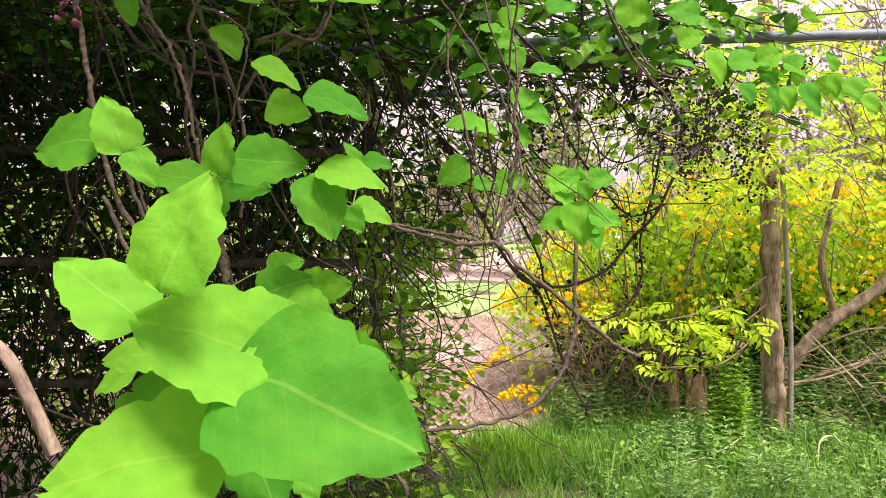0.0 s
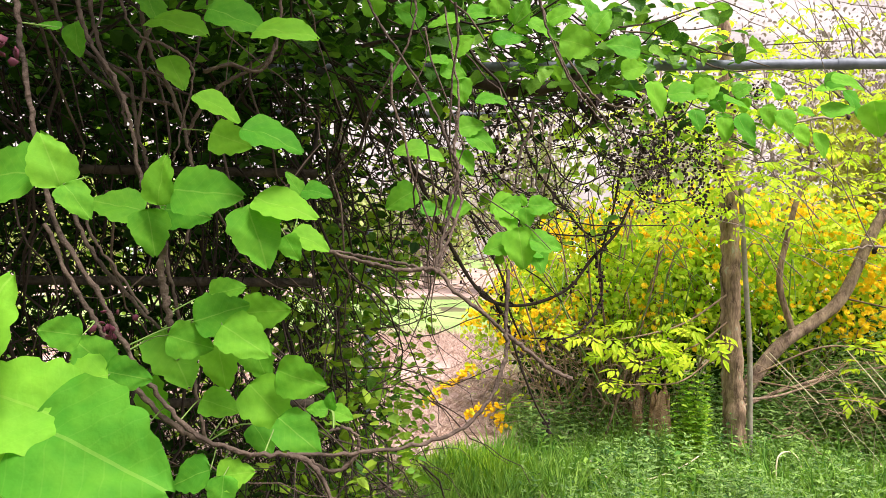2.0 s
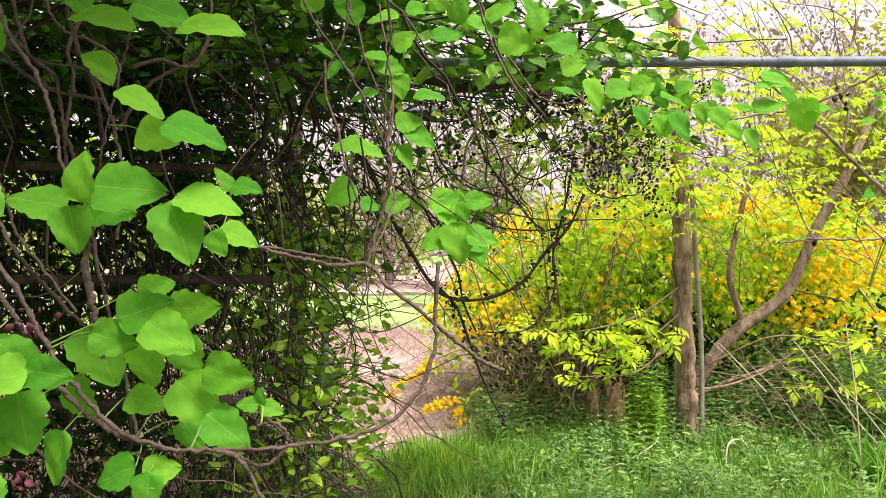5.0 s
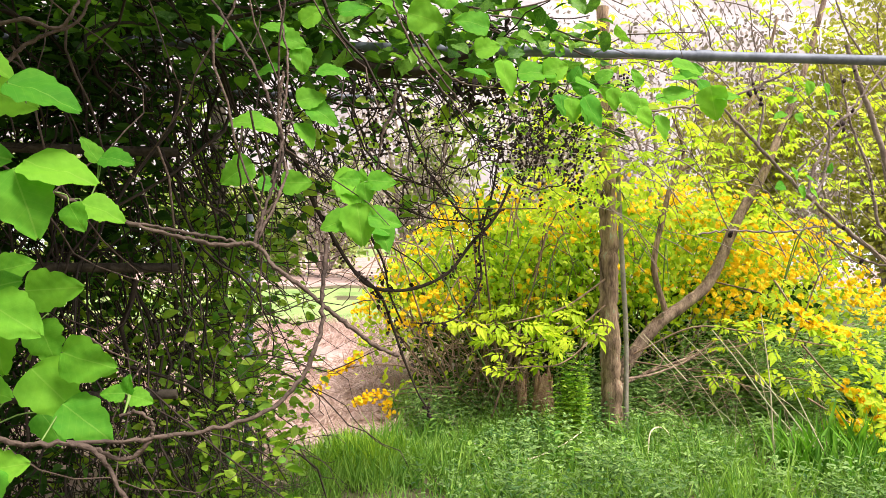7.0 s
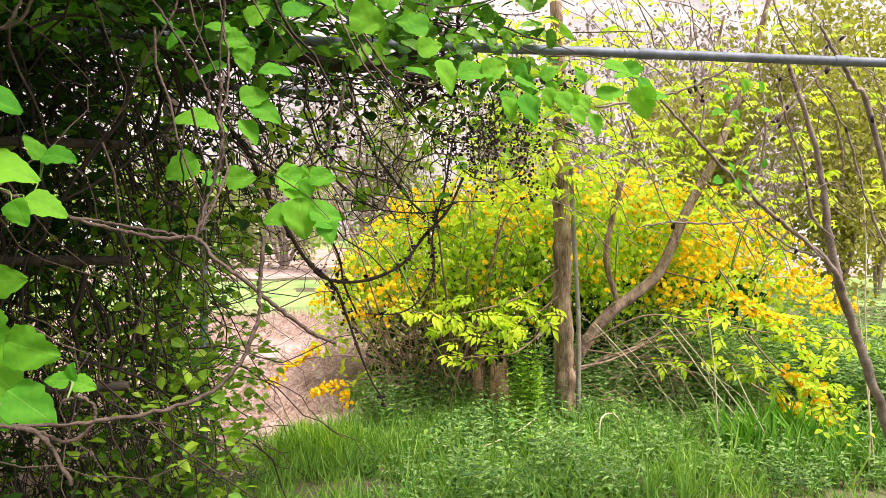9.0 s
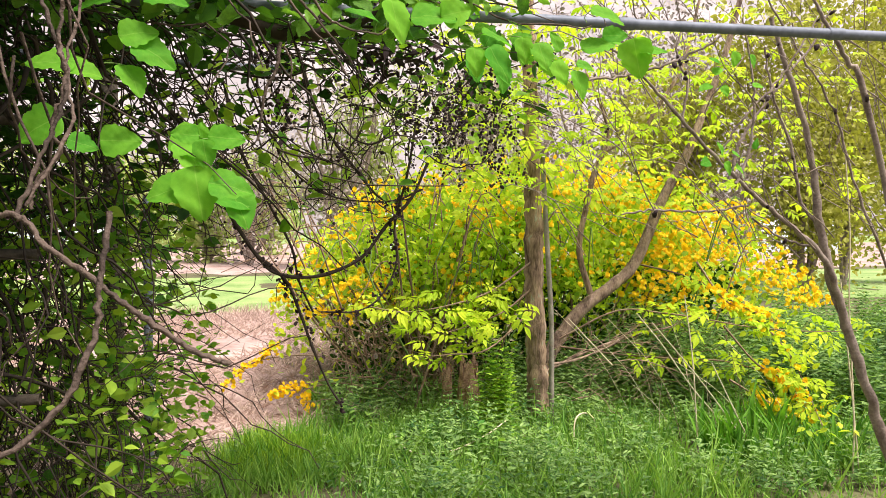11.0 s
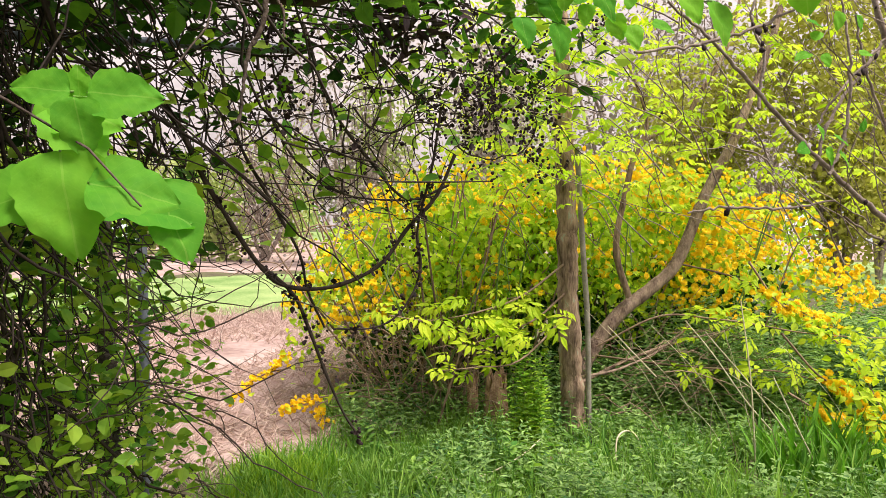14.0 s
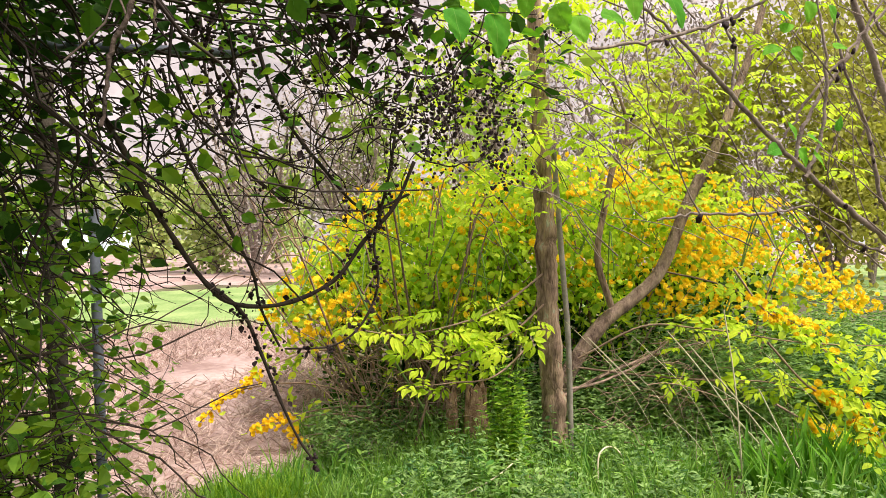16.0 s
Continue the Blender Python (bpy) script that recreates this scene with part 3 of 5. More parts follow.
NEAR_STALK = [(-0.103, 0.16, 1.447), (-0.097, 0.16, 1.441), (-0.092, 0.16, 1.431), (-0.087, 0.16, 1.42)]
V_CROSS = [(0.269, 1.3, 1.966), (0.286, 1.3, 1.902), (0.314, 1.3, 1.838), (0.352, 1.3, 1.774), (0.402, 1.3, 1.721), (0.43, 1.3, 1.679)]
V_TIE = [(0.106, 1.0, 1.697), (0.098, 1.0, 1.638), (0.104, 1.0, 1.597), (0.091, 1.0, 1.547), (0.099, 1.0, 1.523), (0.075, 1.0, 1.489), (0.071, 1.0, 1.465)]
LIME_A = [(2.601, 5.2, 0.598), (2.966, 5.0, 0.821), (3.25, 4.8, 0.819), (3.498, 4.7, 0.786), (3.788, 4.6, 0.733), (4.217, 4.5, 0.696), (4.599, 4.4, 0.699)]
LIME_B = [(2.602, 5.2, 0.536), (2.973, 5.0, 0.496), (3.281, 4.7, 0.5), (3.613, 4.6, 0.486), (3.946, 4.5, 0.393), (4.23, 4.4, 0.304)]
LIME_C = [(2.309, 5.1, 1.182), (1.985, 5.0, 0.997), (1.679, 4.9, 0.918), (1.341, 4.9, 0.87), (1.087, 4.9, 0.912)]
LIME_D = [(2.312, 5.1, 0.983), (2.032, 4.9, 0.854), (1.766, 4.8, 0.782), (1.579, 4.8, 0.733)]
LIME_E = [(2.314, 5.1, 0.823), (1.883, 4.8, 0.613), (1.617, 4.8, 0.587), (1.378, 4.8, 0.578)]
STRING_A = [(3.454, 4.4, 0.772), (3.723, 4.4, 0.501), (3.951, 4.4, 0.377), (4.141, 4.4, 0.174), (4.336, 4.4, -0.026)]
STRING_B = [(3.443, 4.7, 1.199), (3.677, 4.7, 0.921), (3.913, 4.7, 0.836), (4.155, 4.7, 0.728)]
STRING_C = [(3.507, 4.4, 0.399), (3.729, 4.4, 0.274), (3.957, 4.4, 0.166), (4.192, 4.4, 0.054)]
FLOWER_TWIG_C = [(1.252, 5.7, 0.265), (1.0, 5.7, 0.277), (0.755, 5.7, 0.248), (0.595, 5.7, 0.215), (0.468, 5.7, 0.172)]
FLOWER_TWIG_D = [(1.253, 5.7, 0.18), (0.959, 5.7, 0.237), (0.715, 5.7, 0.188), (0.776, 5.7, 0.039)]
GREY_MAIN = [(2.934, 2.75, 0.796), (2.84, 2.75, 1.008), (2.748, 2.75, 1.239), (2.685, 2.75, 1.466), (2.645, 2.75, 1.689), (2.589, 2.75, 1.909), (2.488, 2.75, 2.143), (2.417, 2.75, 2.332)]
GREY_MAIN_B = [(2.84, 2.75, 1.008), (2.669, 2.7, 1.311), (2.477, 2.7, 1.463), (2.269, 2.7, 1.61), (2.093, 2.7, 1.751), (1.923, 2.7, 1.907), (1.759, 2.7, 2.057), (1.602, 2.7, 2.163)]
GREY_MAIN_C = [(2.846, 2.85, 1.278), (2.753, 2.85, 1.466), (2.665, 2.85, 1.581), (2.616, 2.85, 1.81), (2.513, 2.85, 2.033), (2.466, 2.85, 2.232)]
GREY_MAIN_D = [(2.751, 2.6, 2.001), (2.673, 2.6, 2.122), (2.564, 2.6, 2.259), (2.484, 2.6, 2.376)]
GREY_CROSS = [(2.141, 2.7, 1.753), (2.236, 2.7, 1.883), (2.37, 2.7, 2.017), (2.482, 2.7, 2.153), (2.607, 2.7, 2.335)]
GREY_CROSS_B = [(1.816, 2.9, 1.5), (1.963, 2.9, 1.524), (2.167, 2.9, 1.516), (2.433, 2.9, 1.544)]
GREY_CROSS_C = [(2.379, 2.8, 1.485), (2.57, 2.8, 1.396), (2.794, 2.8, 1.351)]
GREY_ARC = [(1.43, 2.6, 1.978), (1.595, 2.6, 2.004), (1.765, 2.6, 2.045), (1.941, 2.6, 2.116), (2.054, 2.6, 2.184)]
GREY_RISE = [(2.179, 2.65, 1.626), (2.236, 2.65, 1.751), (2.256, 2.65, 1.917), (2.239, 2.65, 2.101), (2.197, 2.65, 2.282)]


# ---- ground ----
def sheet(name, xs, ys, z, material, bump=0.0, edge=None):
    gx, gy = np.meshgrid(xs, ys)
    gz = np.full(gx.shape, float(z))
    if bump:
        gz += bump * np.array([noise.noise((a * 0.5, b * 0.5, 3.0)) for a, b in zip(gx.ravel(), gy.ravel())]).reshape(gx.shape)
    if edge:
        gz[0] -= 0.07
        gz[-1] -= 0.07
        gz[:, 0] -= 0.07
        gz[:, -1] -= 0.07
        gx = gx + np.array([edge * noise.noise((b * 1.3, a * 0.7, 9.0)) for a, b in zip(gx.ravel(), gy.ravel())]).reshape(gx.shape)
    n, m = len(xs), len(ys)
    i, j = np.meshgrid(np.arange(m - 1), np.arange(n - 1), indexing="ij")
    f = np.stack([i * n + j, i * n + j + 1, (i + 1) * n + j + 1, (i + 1) * n + j], -1).reshape(-1, 4)
    return new(name, mesh_of(name, np.stack([gx, gy, gz], -1).reshape(-1, 3), f, material))


far_steps = np.array([-900, -300, -120, -60, -30, -16])
xs = np.r_[far_steps, np.linspace(-10, 12, 56), 20, 40, 80, 160, 400, 900]
ys = np.r_[-900, -300, -80, -30, -12, np.linspace(-4, 14, 50), 20, 40, 80, 160, 400, 1500]
tagged(sheet("ground", xs, ys, -0.03, M_SOIL, 0.05), "damp grassy soil under weeds and grass", "ground", kind="structure")
tagged(sheet("field", np.linspace(-30, 1.15, 60), np.linspace(5.1, 12.8, 40), -0.012, M_FIELD, 0.05, 0.5), "dry pinkish straw stubble field", "field", kind="structure")
tagged(sheet("field_side", np.linspace(-30, -0.35, 60), np.linspace(3.4, 5.35, 12), -0.014, M_FIELD, 0.05, 0.3), "dry straw litter at the field's edge", "field", kind="structure")
tagged(sheet("green_strip", np.linspace(-60, 30, 60), np.linspace(12.4, 21.5, 24), -0.005, M_STRIP, 0.05, 0.5), "young green crop strip across the field", "field", kind="structure")
tagged(sheet("far_field", np.linspace(-120, 90, 40), np.linspace(20.8, 62, 12), 0.02, M_FIELD, 0.05, 0.5), "far dry straw field", "field", kind="structure")
tagged(sheet("far_meadow", np.linspace(-160, 160, 30), np.linspace(60, 110, 10), 0.05, M_STRIP, 0.05, 0.5), "far green meadow", "field", kind="structure")


# ---- hills and far woods, with haze put into their colours ----
def ridge(name, y, heights, material, label):
    x = np.linspace(-260, 260, 90)
    top = np.array([heights[0] + heights[1] * noise.noise((a * 0.012, y, 0)) + 1.2 * noise.noise((a * 0.09, y, 4)) for a in x])
    v = np.vstack([np.stack([x, np.full(90, y), np.zeros(90)], 1), np.stack([x, np.full(90, y + 25.0), top * 0.6], 1), np.stack([x, np.full(90, y + 60.0), top], 1)])
    f = [(r * 90 + i, r * 90 + i + 1, (r + 1) * 90 + i + 1, (r + 1) * 90 + i) for r in range(2) for i in range(89)]
    tagged(new(name, mesh_of(name, v, f, material)), label, "hill", kind="structure")


ridge("backdrop_hill", 150, (82, 14), M_HILL_HAZED, "low pinkish hillside in the distance with haze in its colour")


def clump(name, at, spread, count, size, template, material, label, category, up=0.4, kind="stuff"):
    """A loose crown of many small leaves in an uneven cloud of sub-clumps."""
    k = max(5, count // 160)
    centres = np.array(at) + rng.normal(0, 0.55, (k, 3)).clip(-1, 1) * spread
    pick = rng.integers(0, k, count)
    p = centres[pick] + rng.normal(0, 0.23, (count, 3)) * spread
    p[:, 2] = np.maximum(p[:, 2], 0.05)
    v, f = scatter(template, p, rand_dirs(count), rand_dirs(count, up), rng.uniform(0.6, 1.3, count) * size)
    return tagged(new(name, mesh_of(name, v, f, material, False)), label, category, kind=kind)


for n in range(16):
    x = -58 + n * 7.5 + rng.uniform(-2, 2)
    clump("far_thicket", (x, rng.uniform(62, 80), 2.2), (4.5, 3, 2.6 + rng.uniform(0, 1.8)), 500, 0.9, T_OVATE, M_FAR_HAZED, "pale green thicket beyond the field with haze in its colour", "thicket")
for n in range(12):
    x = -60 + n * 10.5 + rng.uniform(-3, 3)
    clump("far_woods", (x, rng.uniform(95, 120), 6), (8, 4, 5.0), 600, 1.2, T_SLIM, M_BARE_HAZED, "bare woods in pale pinkish grey with haze in the colour", "woods")


def small_tree(name, at, height, spread, leaves, size, material, label, category, trunk_r=0.07, low=0.25):
    """A tree with a tapered trunk, limbs and an uneven crown, standing at a place."""
    base = thing(name, label, category, at=at)
    pieces, tips = [], []
    for k in range(7):
        a, lean = rng.uniform(0, 6.28), rng.uniform(0.15, 0.5)
        h = height * rng.uniform(0.7, 1.0)
        pts = [(0, 0, 0)] + [(math.cos(a) * spread * lean * q**1.3 + rng.normal(0, 0.05) * spread, math.sin(a) * spread * lean * q**1.3, h * q) for q in (0.25, 0.5, 0.75, 1.0)]
        line = smooth_line(pts, 4)
        pieces.append(tube(line, (trunk_r, trunk_r * 0.2), 5))
        tips += [line[rng.integers(int(len(line) * low), len(line))] for _ in range(14)]
    v, f = merge(pieces)
    child("trunk", mesh_of("trunk", v, f, M_GREY_TWIG), base)
    tips = np.array(tips)
    p = tips[rng.integers(0, len(tips), leaves)] + rng.normal(0, 1, (leaves, 3)) * (0.12 * spread, 0.12 * spread, 0.09 * height)
    p[:, 2] = np.maximum(p[:, 2], 0.1)
    v, f = scatter(T_OVATE, p, rand_dirs(leaves, -0.3), rand_dirs(leaves, 0.6), rng.uniform(0.6, 1.3, leaves) * size)
    child("crown", mesh_of("crown", v, f, material, False), base, kind="stuff")
    return base


for x, y, h, s in ((11.5, 12.5, 6.4, 3.0), (14.0, 14.0, 7.2, 3.4), (9.6, 14.5, 5.2, 2.4), (17, 15, 7.5, 3.4)):
    small_tree("olive_tree", (x, y, 0), h, s, 8000, 0.12, M_OLIVE, "olive green bushy tree beside the field", "tree", 0.06)
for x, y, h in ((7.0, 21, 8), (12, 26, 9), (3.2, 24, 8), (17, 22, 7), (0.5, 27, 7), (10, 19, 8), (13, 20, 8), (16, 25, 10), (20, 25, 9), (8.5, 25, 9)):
    small_tree("hazy_tree", (x, y, 0), h, 4.2, 3000, 0.13, M_BARE_HAZED, "pale pinkish tree just coming into leaf, with haze in its colour", "tree", 0.09, 0.2)
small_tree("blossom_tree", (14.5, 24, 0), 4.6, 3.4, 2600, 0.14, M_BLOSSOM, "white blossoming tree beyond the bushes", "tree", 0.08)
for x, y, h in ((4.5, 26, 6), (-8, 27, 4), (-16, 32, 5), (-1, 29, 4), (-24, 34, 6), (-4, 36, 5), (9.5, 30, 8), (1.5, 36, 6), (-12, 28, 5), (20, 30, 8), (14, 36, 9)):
    small_tree("pale_tree", (x, y, 0), h, 4.0, 2200, 0.22, M_FAR_HAZED, "pale spring green tree at the field's far edge, with haze in its colour", "tree", 0.09, 0.15)


def tunnel(at, turn, length, radius):
    base = thing("greenhouse", "pale bluish plastic greenhouse tunnel in the distance", "greenhouse", at=at)
    base.rotation_euler = (0, 0, turn)
    a = np.linspace(0, np.pi, 13)
    rows = np.linspace(0, length, 9)
    v = np.array([(radius * math.cos(q), y, radius * math.sin(q)) for y in rows for q in a])
    f = [(r * 13 + i, r * 13 + i + 1, (r + 1) * 13 + i + 1, (r + 1) * 13 + i) for r in range(8) for i in range(12)]
    child("sheet", mesh_of("sheet", v, f, M_TUNNEL), base)
    for y in rows:
        hv, hf = tube([(radius * 1.01 * math.cos(q), y, radius * 1.01 * math.sin(q)) for q in a], 0.03, 5)
        child("hoop", mesh_of("hoop", hv, hf, M_PIPE), base)


tunnel((24, 30, 0), 0.9, 20, 2.2)
tunnel((34, 34, 0), 0.9, 20, 2.2)
tunnel((-9, 66, 0), 1.4, 18, 2.2)

# ---- pergola of pipes and posts ----
pergola = thing("pergola", "galvanised pipe pergola overgrown with climbing vines", "pergola")


def pipe(name, a, b, r, material, label=""):
    v, f = tube(np.linspace(a, b, 12), r, 14)
    return child(name, mesh_of(name, v, f, material), pergola, label)


top_rail = pipe("rail", (-4.5, 3.52, 2.25), (5.5, 2.025, 2.175), 0.0195, M_PIPE, "grey galvanised top rail")
pipe("rail", (-4.5, 3.75, 2.2), (0.5, 3.75, 2.2), 0.0185, M_PIPE)
for z in (1.76, 1.36, 0.92):
    pipe("rail", (-4.5, 2.52, z), (-0.32, 2.6, z), 0.017, M_POST)
for x in (-3.6, -1.9):
    pipe("crossbar", (x, 2.4, 2.19), (x, 3.9, 2.24), 0.017, M_PIPE)
    pipe("post", (x, 2.54, -0.05), (x, 2.54, 2.2), 0.022, M_PIPE)
pipe("post", (-0.265, 4.7, -0.05), (-0.265, 4.7, 1.62), 0.026, M_PIPE, "grey steel post")
pipe("post", (-0.41, 4.6, -0.05), (-0.45, 4.6, 2.3), 0.046, M_POST, "thick weathered post wrapped in vines")
pipe("post", (5.3, 2.055, -0.05), (5.3, 2.055, 2.2), 0.022, M_PIPE)
for x in (1.62, 2.45, 3.3):
    v, f = tube(np.linspace((x, 2.85 - 0.15 * x, 2.217 - 0.0076 * x), (x + 0.06, 2.841 - 0.15 * x, 2.217 - 0.0076 * x), 2), 0.023, 14)
    child("joint_sleeve", mesh_of("joint_sleeve", v, f, M_PIPE), top_rail)


# ---- overgrowth on the pergola ----
def wander(start, steps, length, pull, curl=0.35):
    """A rambling line that starts out along pull and bends as it goes."""
    p, d, out = np.array(start, float), unit(np.array(pull, float)), [np.array(start, float)]
    for _ in range(steps):
        d = unit(d + rng.normal(0, curl, 3) + 0.15 * np.array(pull))
        p = p + d * length
        out.append(p.copy())
    return np.array(out)


def tangle(name, count, low, high, steps, length, pull, radius, material, label, sides=4, curl=0.35):
    pieces = []
    for _ in range(count):
        start = rng.uniform(low, high)
        pieces.append(tube(wander(start, steps, length * rng.uniform(0.6, 1.3), pull, curl), (radius * rng.uniform(0.6, 1.6), radius * 0.4), sides))
    if count <= 300:
        base = thing(name, label, "vine")
        for v, f in pieces:
            child("stem", mesh_of("stem", v, f, material), base)
        return base
    v, f = merge(pieces)
    return tagged(new(name, mesh_of(name, v, f, material)), label, "vine", kind="stuff")


def leaf_cloud(name, count, low, high, size, material, label, template=T_OVATE, keep=None, category="foliage"):
    p = rng.uniform(low, high, (count, 3))
    if keep is not None:
        p = p[keep(p)]
    lo, hi = np.array(low), np.array(high)
    rough = np.array([noise.noise((a * 2.1, b * 2.1, d * 2.1)) for a, b, d in p])
    edge = np.minimum(p - lo, hi - p)
    ragged = (edge[:, :2].min(1) > np.minimum(0.22, 0.2 * (hi - lo)[:2].min()) * (0.6 + 1.6 * rough)) & (hi[2] - p[:, 2] > 0.3 * (hi[2] - lo[2]) * (0.35 + 1.5 * rough))
    p = p[ragged]
    c = len(p)
    v, f = scatter(template, p, rand_dirs(c) * (1, 1, 0.35) + (0, 0, -0.15), rand_dirs(c, 1.7), rng.uniform(0.55, 1.35, c) * size)
    return tagged(new(name, mesh_of(name, v, f, material, False)), label, category, kind="stuff")


# The half-shaded climber green again, varied from leaf to leaf.
M_LEAF_RAIL = mat("rail_leaf", (0.045, 0.15, 0.025), (0.23, 0.45, 0.06), 10, 0.5, 0.0, object_vary=0.9, through_light=0.4, spec=0.15)
RAIL_LEAF = mesh_of("leaf", LEAF_VERTS[0], LEAF_VERTS[1], M_LEAF_RAIL)


def leafy_vine(name, count, low, high, size, label, keep=None, me=RAIL_LEAF):
    """A climber whose leaves are parts of their own, with a few stems running through them."""
    base = thing(name, label, "vine")
    p = rng.uniform(low, high, (count, 3))
    if keep is not None:
        p = p[keep(p)]
    for at in p:
        n, t = Vector(rng.normal(0, 0.5, 3) + (0, -0.4, 0.8)).normalized(), Vector(rng.normal(0, 1, 3) + (0, 0, -0.6))
        t = (t - n * t.dot(n)).normalized()
        s = size * rng.uniform(0.7, 1.25)
        ob = child("leaf", me, base)
        ob.matrix_basis = Matrix.Translation(Vector(at)) @ Matrix((t.cross(n), t, n)).transposed().to_4x4() @ Matrix.Diagonal((s, s, s, 1))
    for _ in range(8):
        v, f = tube(wander(rng.uniform(low, high), 9, 0.09, (0.5, 0, -0.15), 0.3), (0.004, 0.002), 5)
        child("stem", mesh_of("stem", v, f, M_TWIG), base)
    return base


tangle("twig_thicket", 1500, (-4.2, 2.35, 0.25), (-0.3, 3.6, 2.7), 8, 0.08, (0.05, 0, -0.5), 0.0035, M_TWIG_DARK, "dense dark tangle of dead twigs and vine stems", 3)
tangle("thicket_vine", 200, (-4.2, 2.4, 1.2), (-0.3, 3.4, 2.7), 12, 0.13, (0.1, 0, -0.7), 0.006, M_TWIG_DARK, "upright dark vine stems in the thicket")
tangle("vine_roof", 460, (-4.2, 2.2, 2.12), (0.5, 3.9, 2.65), 8, 0.12, (0.4, 0.1, -0.03), 0.005, M_TWIG_DARK, "mat of dead vine stems lying over the pergola, partly added as shade")
# Mostly unseen stems, added with the leaf roof that shades the thicket.
tangle("vine_roof_back", 300, (-4.2, -1.5, 2.3), (-1.0, 2.2, 2.7), 8, 0.14, (0.1, 0.3, -0.02), 0.005, M_TWIG_DARK, "mat of dead vine stems lying over the pergola, partly added as shade")
leaf_cloud("shade_foliage", 30000, (-4.4, 2.5, 0.45), (-0.25, 4.1, 2.8), 0.062, M_LEAF_SHADED, "dense deep green climber leaves with shade in their colour", T_OVATE,
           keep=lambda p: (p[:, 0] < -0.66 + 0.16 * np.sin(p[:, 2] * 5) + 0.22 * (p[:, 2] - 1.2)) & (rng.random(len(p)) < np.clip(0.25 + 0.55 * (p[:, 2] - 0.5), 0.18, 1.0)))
leaf_cloud("shade_slim_foliage", 9000, (-4.4, 2.45, 0.4), (-0.25, 3.2, 2.8), 0.07, M_LEAF_SHADED, "slim shade-coloured leaves hanging in the thicket", T_SLIM,
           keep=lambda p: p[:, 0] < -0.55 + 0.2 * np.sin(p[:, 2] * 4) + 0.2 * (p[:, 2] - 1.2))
# The roof reaches forward past its seen part to keep sun off the thicket.
leaf_cloud("roof_foliage", 17000, (-4.4, 1.8, 2.12), (1.25, 4.1, 2.85), 0.062, M_LEAF_SHADED, "climber leaves matted over the pergola, extended unseen to block light",
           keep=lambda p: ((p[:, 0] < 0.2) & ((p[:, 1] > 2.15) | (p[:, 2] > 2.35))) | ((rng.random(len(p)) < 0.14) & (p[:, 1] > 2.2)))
# Unseen leaf masses added overhead, behind and beside, to block sun and sky.
leaf_cloud("roof_foliage_back", 14000, (-4.4, -1.6, 2.35), (-0.95, 2.2, 2.75), 0.075, M_LEAF_SHADED, "climber leaves matted over the pergola, extended unseen to block light")
leaf_cloud("roof_foliage_front", 14000, (-1.4, 0.3, 2.38), (0.3, 2.25, 2.75), 0.07, M_LEAF_SHADED, "climber leaves matted over the pergola, extended unseen to block light")
leaf_cloud("back_foliage", 9000, (-4.4, -2.3, 0.0), (-0.5, -1.6, 2.7), 0.085, M_LEAF_SHADED, "unseen climber leaves added behind the pergola to block light")
leaf_cloud("side_foliage", 9000, (-4.7, -1.6, 0.1), (-4.0, 3.6, 2.6), 0.075, M_LEAF_SHADED, "unseen climber leaves added at the pergola's side to block light")
leaf_cloud("rail_foliage", 1700, (-2.5, 2.3, 2.06), (1.2, 2.9, 2.6), 0.065, M_LEAF_MID, "climber leaves in half-shaded green wrapped round the top rail")
leafy_vine("rail_vine", 290, (-0.6, 2.4, 2.08), (1.25, 2.75, 2.42), 0.07, "green climber covering the pergola's top rail")
leafy_vine("post_creeper", 290, (-0.75, 3.9, 0.02), (0.05, 4.9, 1.6), 0.055, "leafy creeper spilling round the steel post", keep=lambda p: p[:, 0] < 0.05 - 0.2 * np.abs(p[:, 2] - 0.8))
leafy_vine("edge_creeper", 250, (-0.8, 2.9, 0.05), (0.0, 3.9, 1.7), 0.055, "leafy creeper at the edge of the thicket", keep=lambda p: p[:, 0] < 0.0 - 0.2 * np.abs(p[:, 2] - 0.9))
leaf_cloud("far_edge_foliage", 9500, (-3.2, 3.9, 0.05), (0.0, 6.4, 2.5), 0.065, M_LEAF_BUSH, "green climber leaves along the pergola's far side",
           keep=lambda p: (p[:, 0] < -0.16 - 0.12 * (p[:, 1] - 3.0) + 0.1 * np.sin(p[:, 2] * 7 + p[:, 1] * 3)) & (rng.random(len(p)) < np.where(p[:, 2] > 1.3, 0.7, 0.8)))
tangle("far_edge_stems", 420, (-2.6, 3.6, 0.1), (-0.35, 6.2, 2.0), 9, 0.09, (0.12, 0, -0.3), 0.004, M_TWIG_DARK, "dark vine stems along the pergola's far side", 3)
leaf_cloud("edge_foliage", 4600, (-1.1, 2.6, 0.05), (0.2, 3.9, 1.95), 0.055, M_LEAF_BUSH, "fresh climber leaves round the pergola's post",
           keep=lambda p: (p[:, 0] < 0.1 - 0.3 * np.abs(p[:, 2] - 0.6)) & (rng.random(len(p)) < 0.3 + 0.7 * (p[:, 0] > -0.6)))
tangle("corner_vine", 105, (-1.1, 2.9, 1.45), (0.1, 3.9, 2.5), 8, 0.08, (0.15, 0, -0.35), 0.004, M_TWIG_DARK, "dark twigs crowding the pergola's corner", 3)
leaf_cloud("corner_foliage", 1300, (-1.3, 2.9, 1.35), (0.3, 4.2, 2.5), 0.06, M_LEAF_SHADED, "shade-coloured climber leaves crowding the pergola's corner")
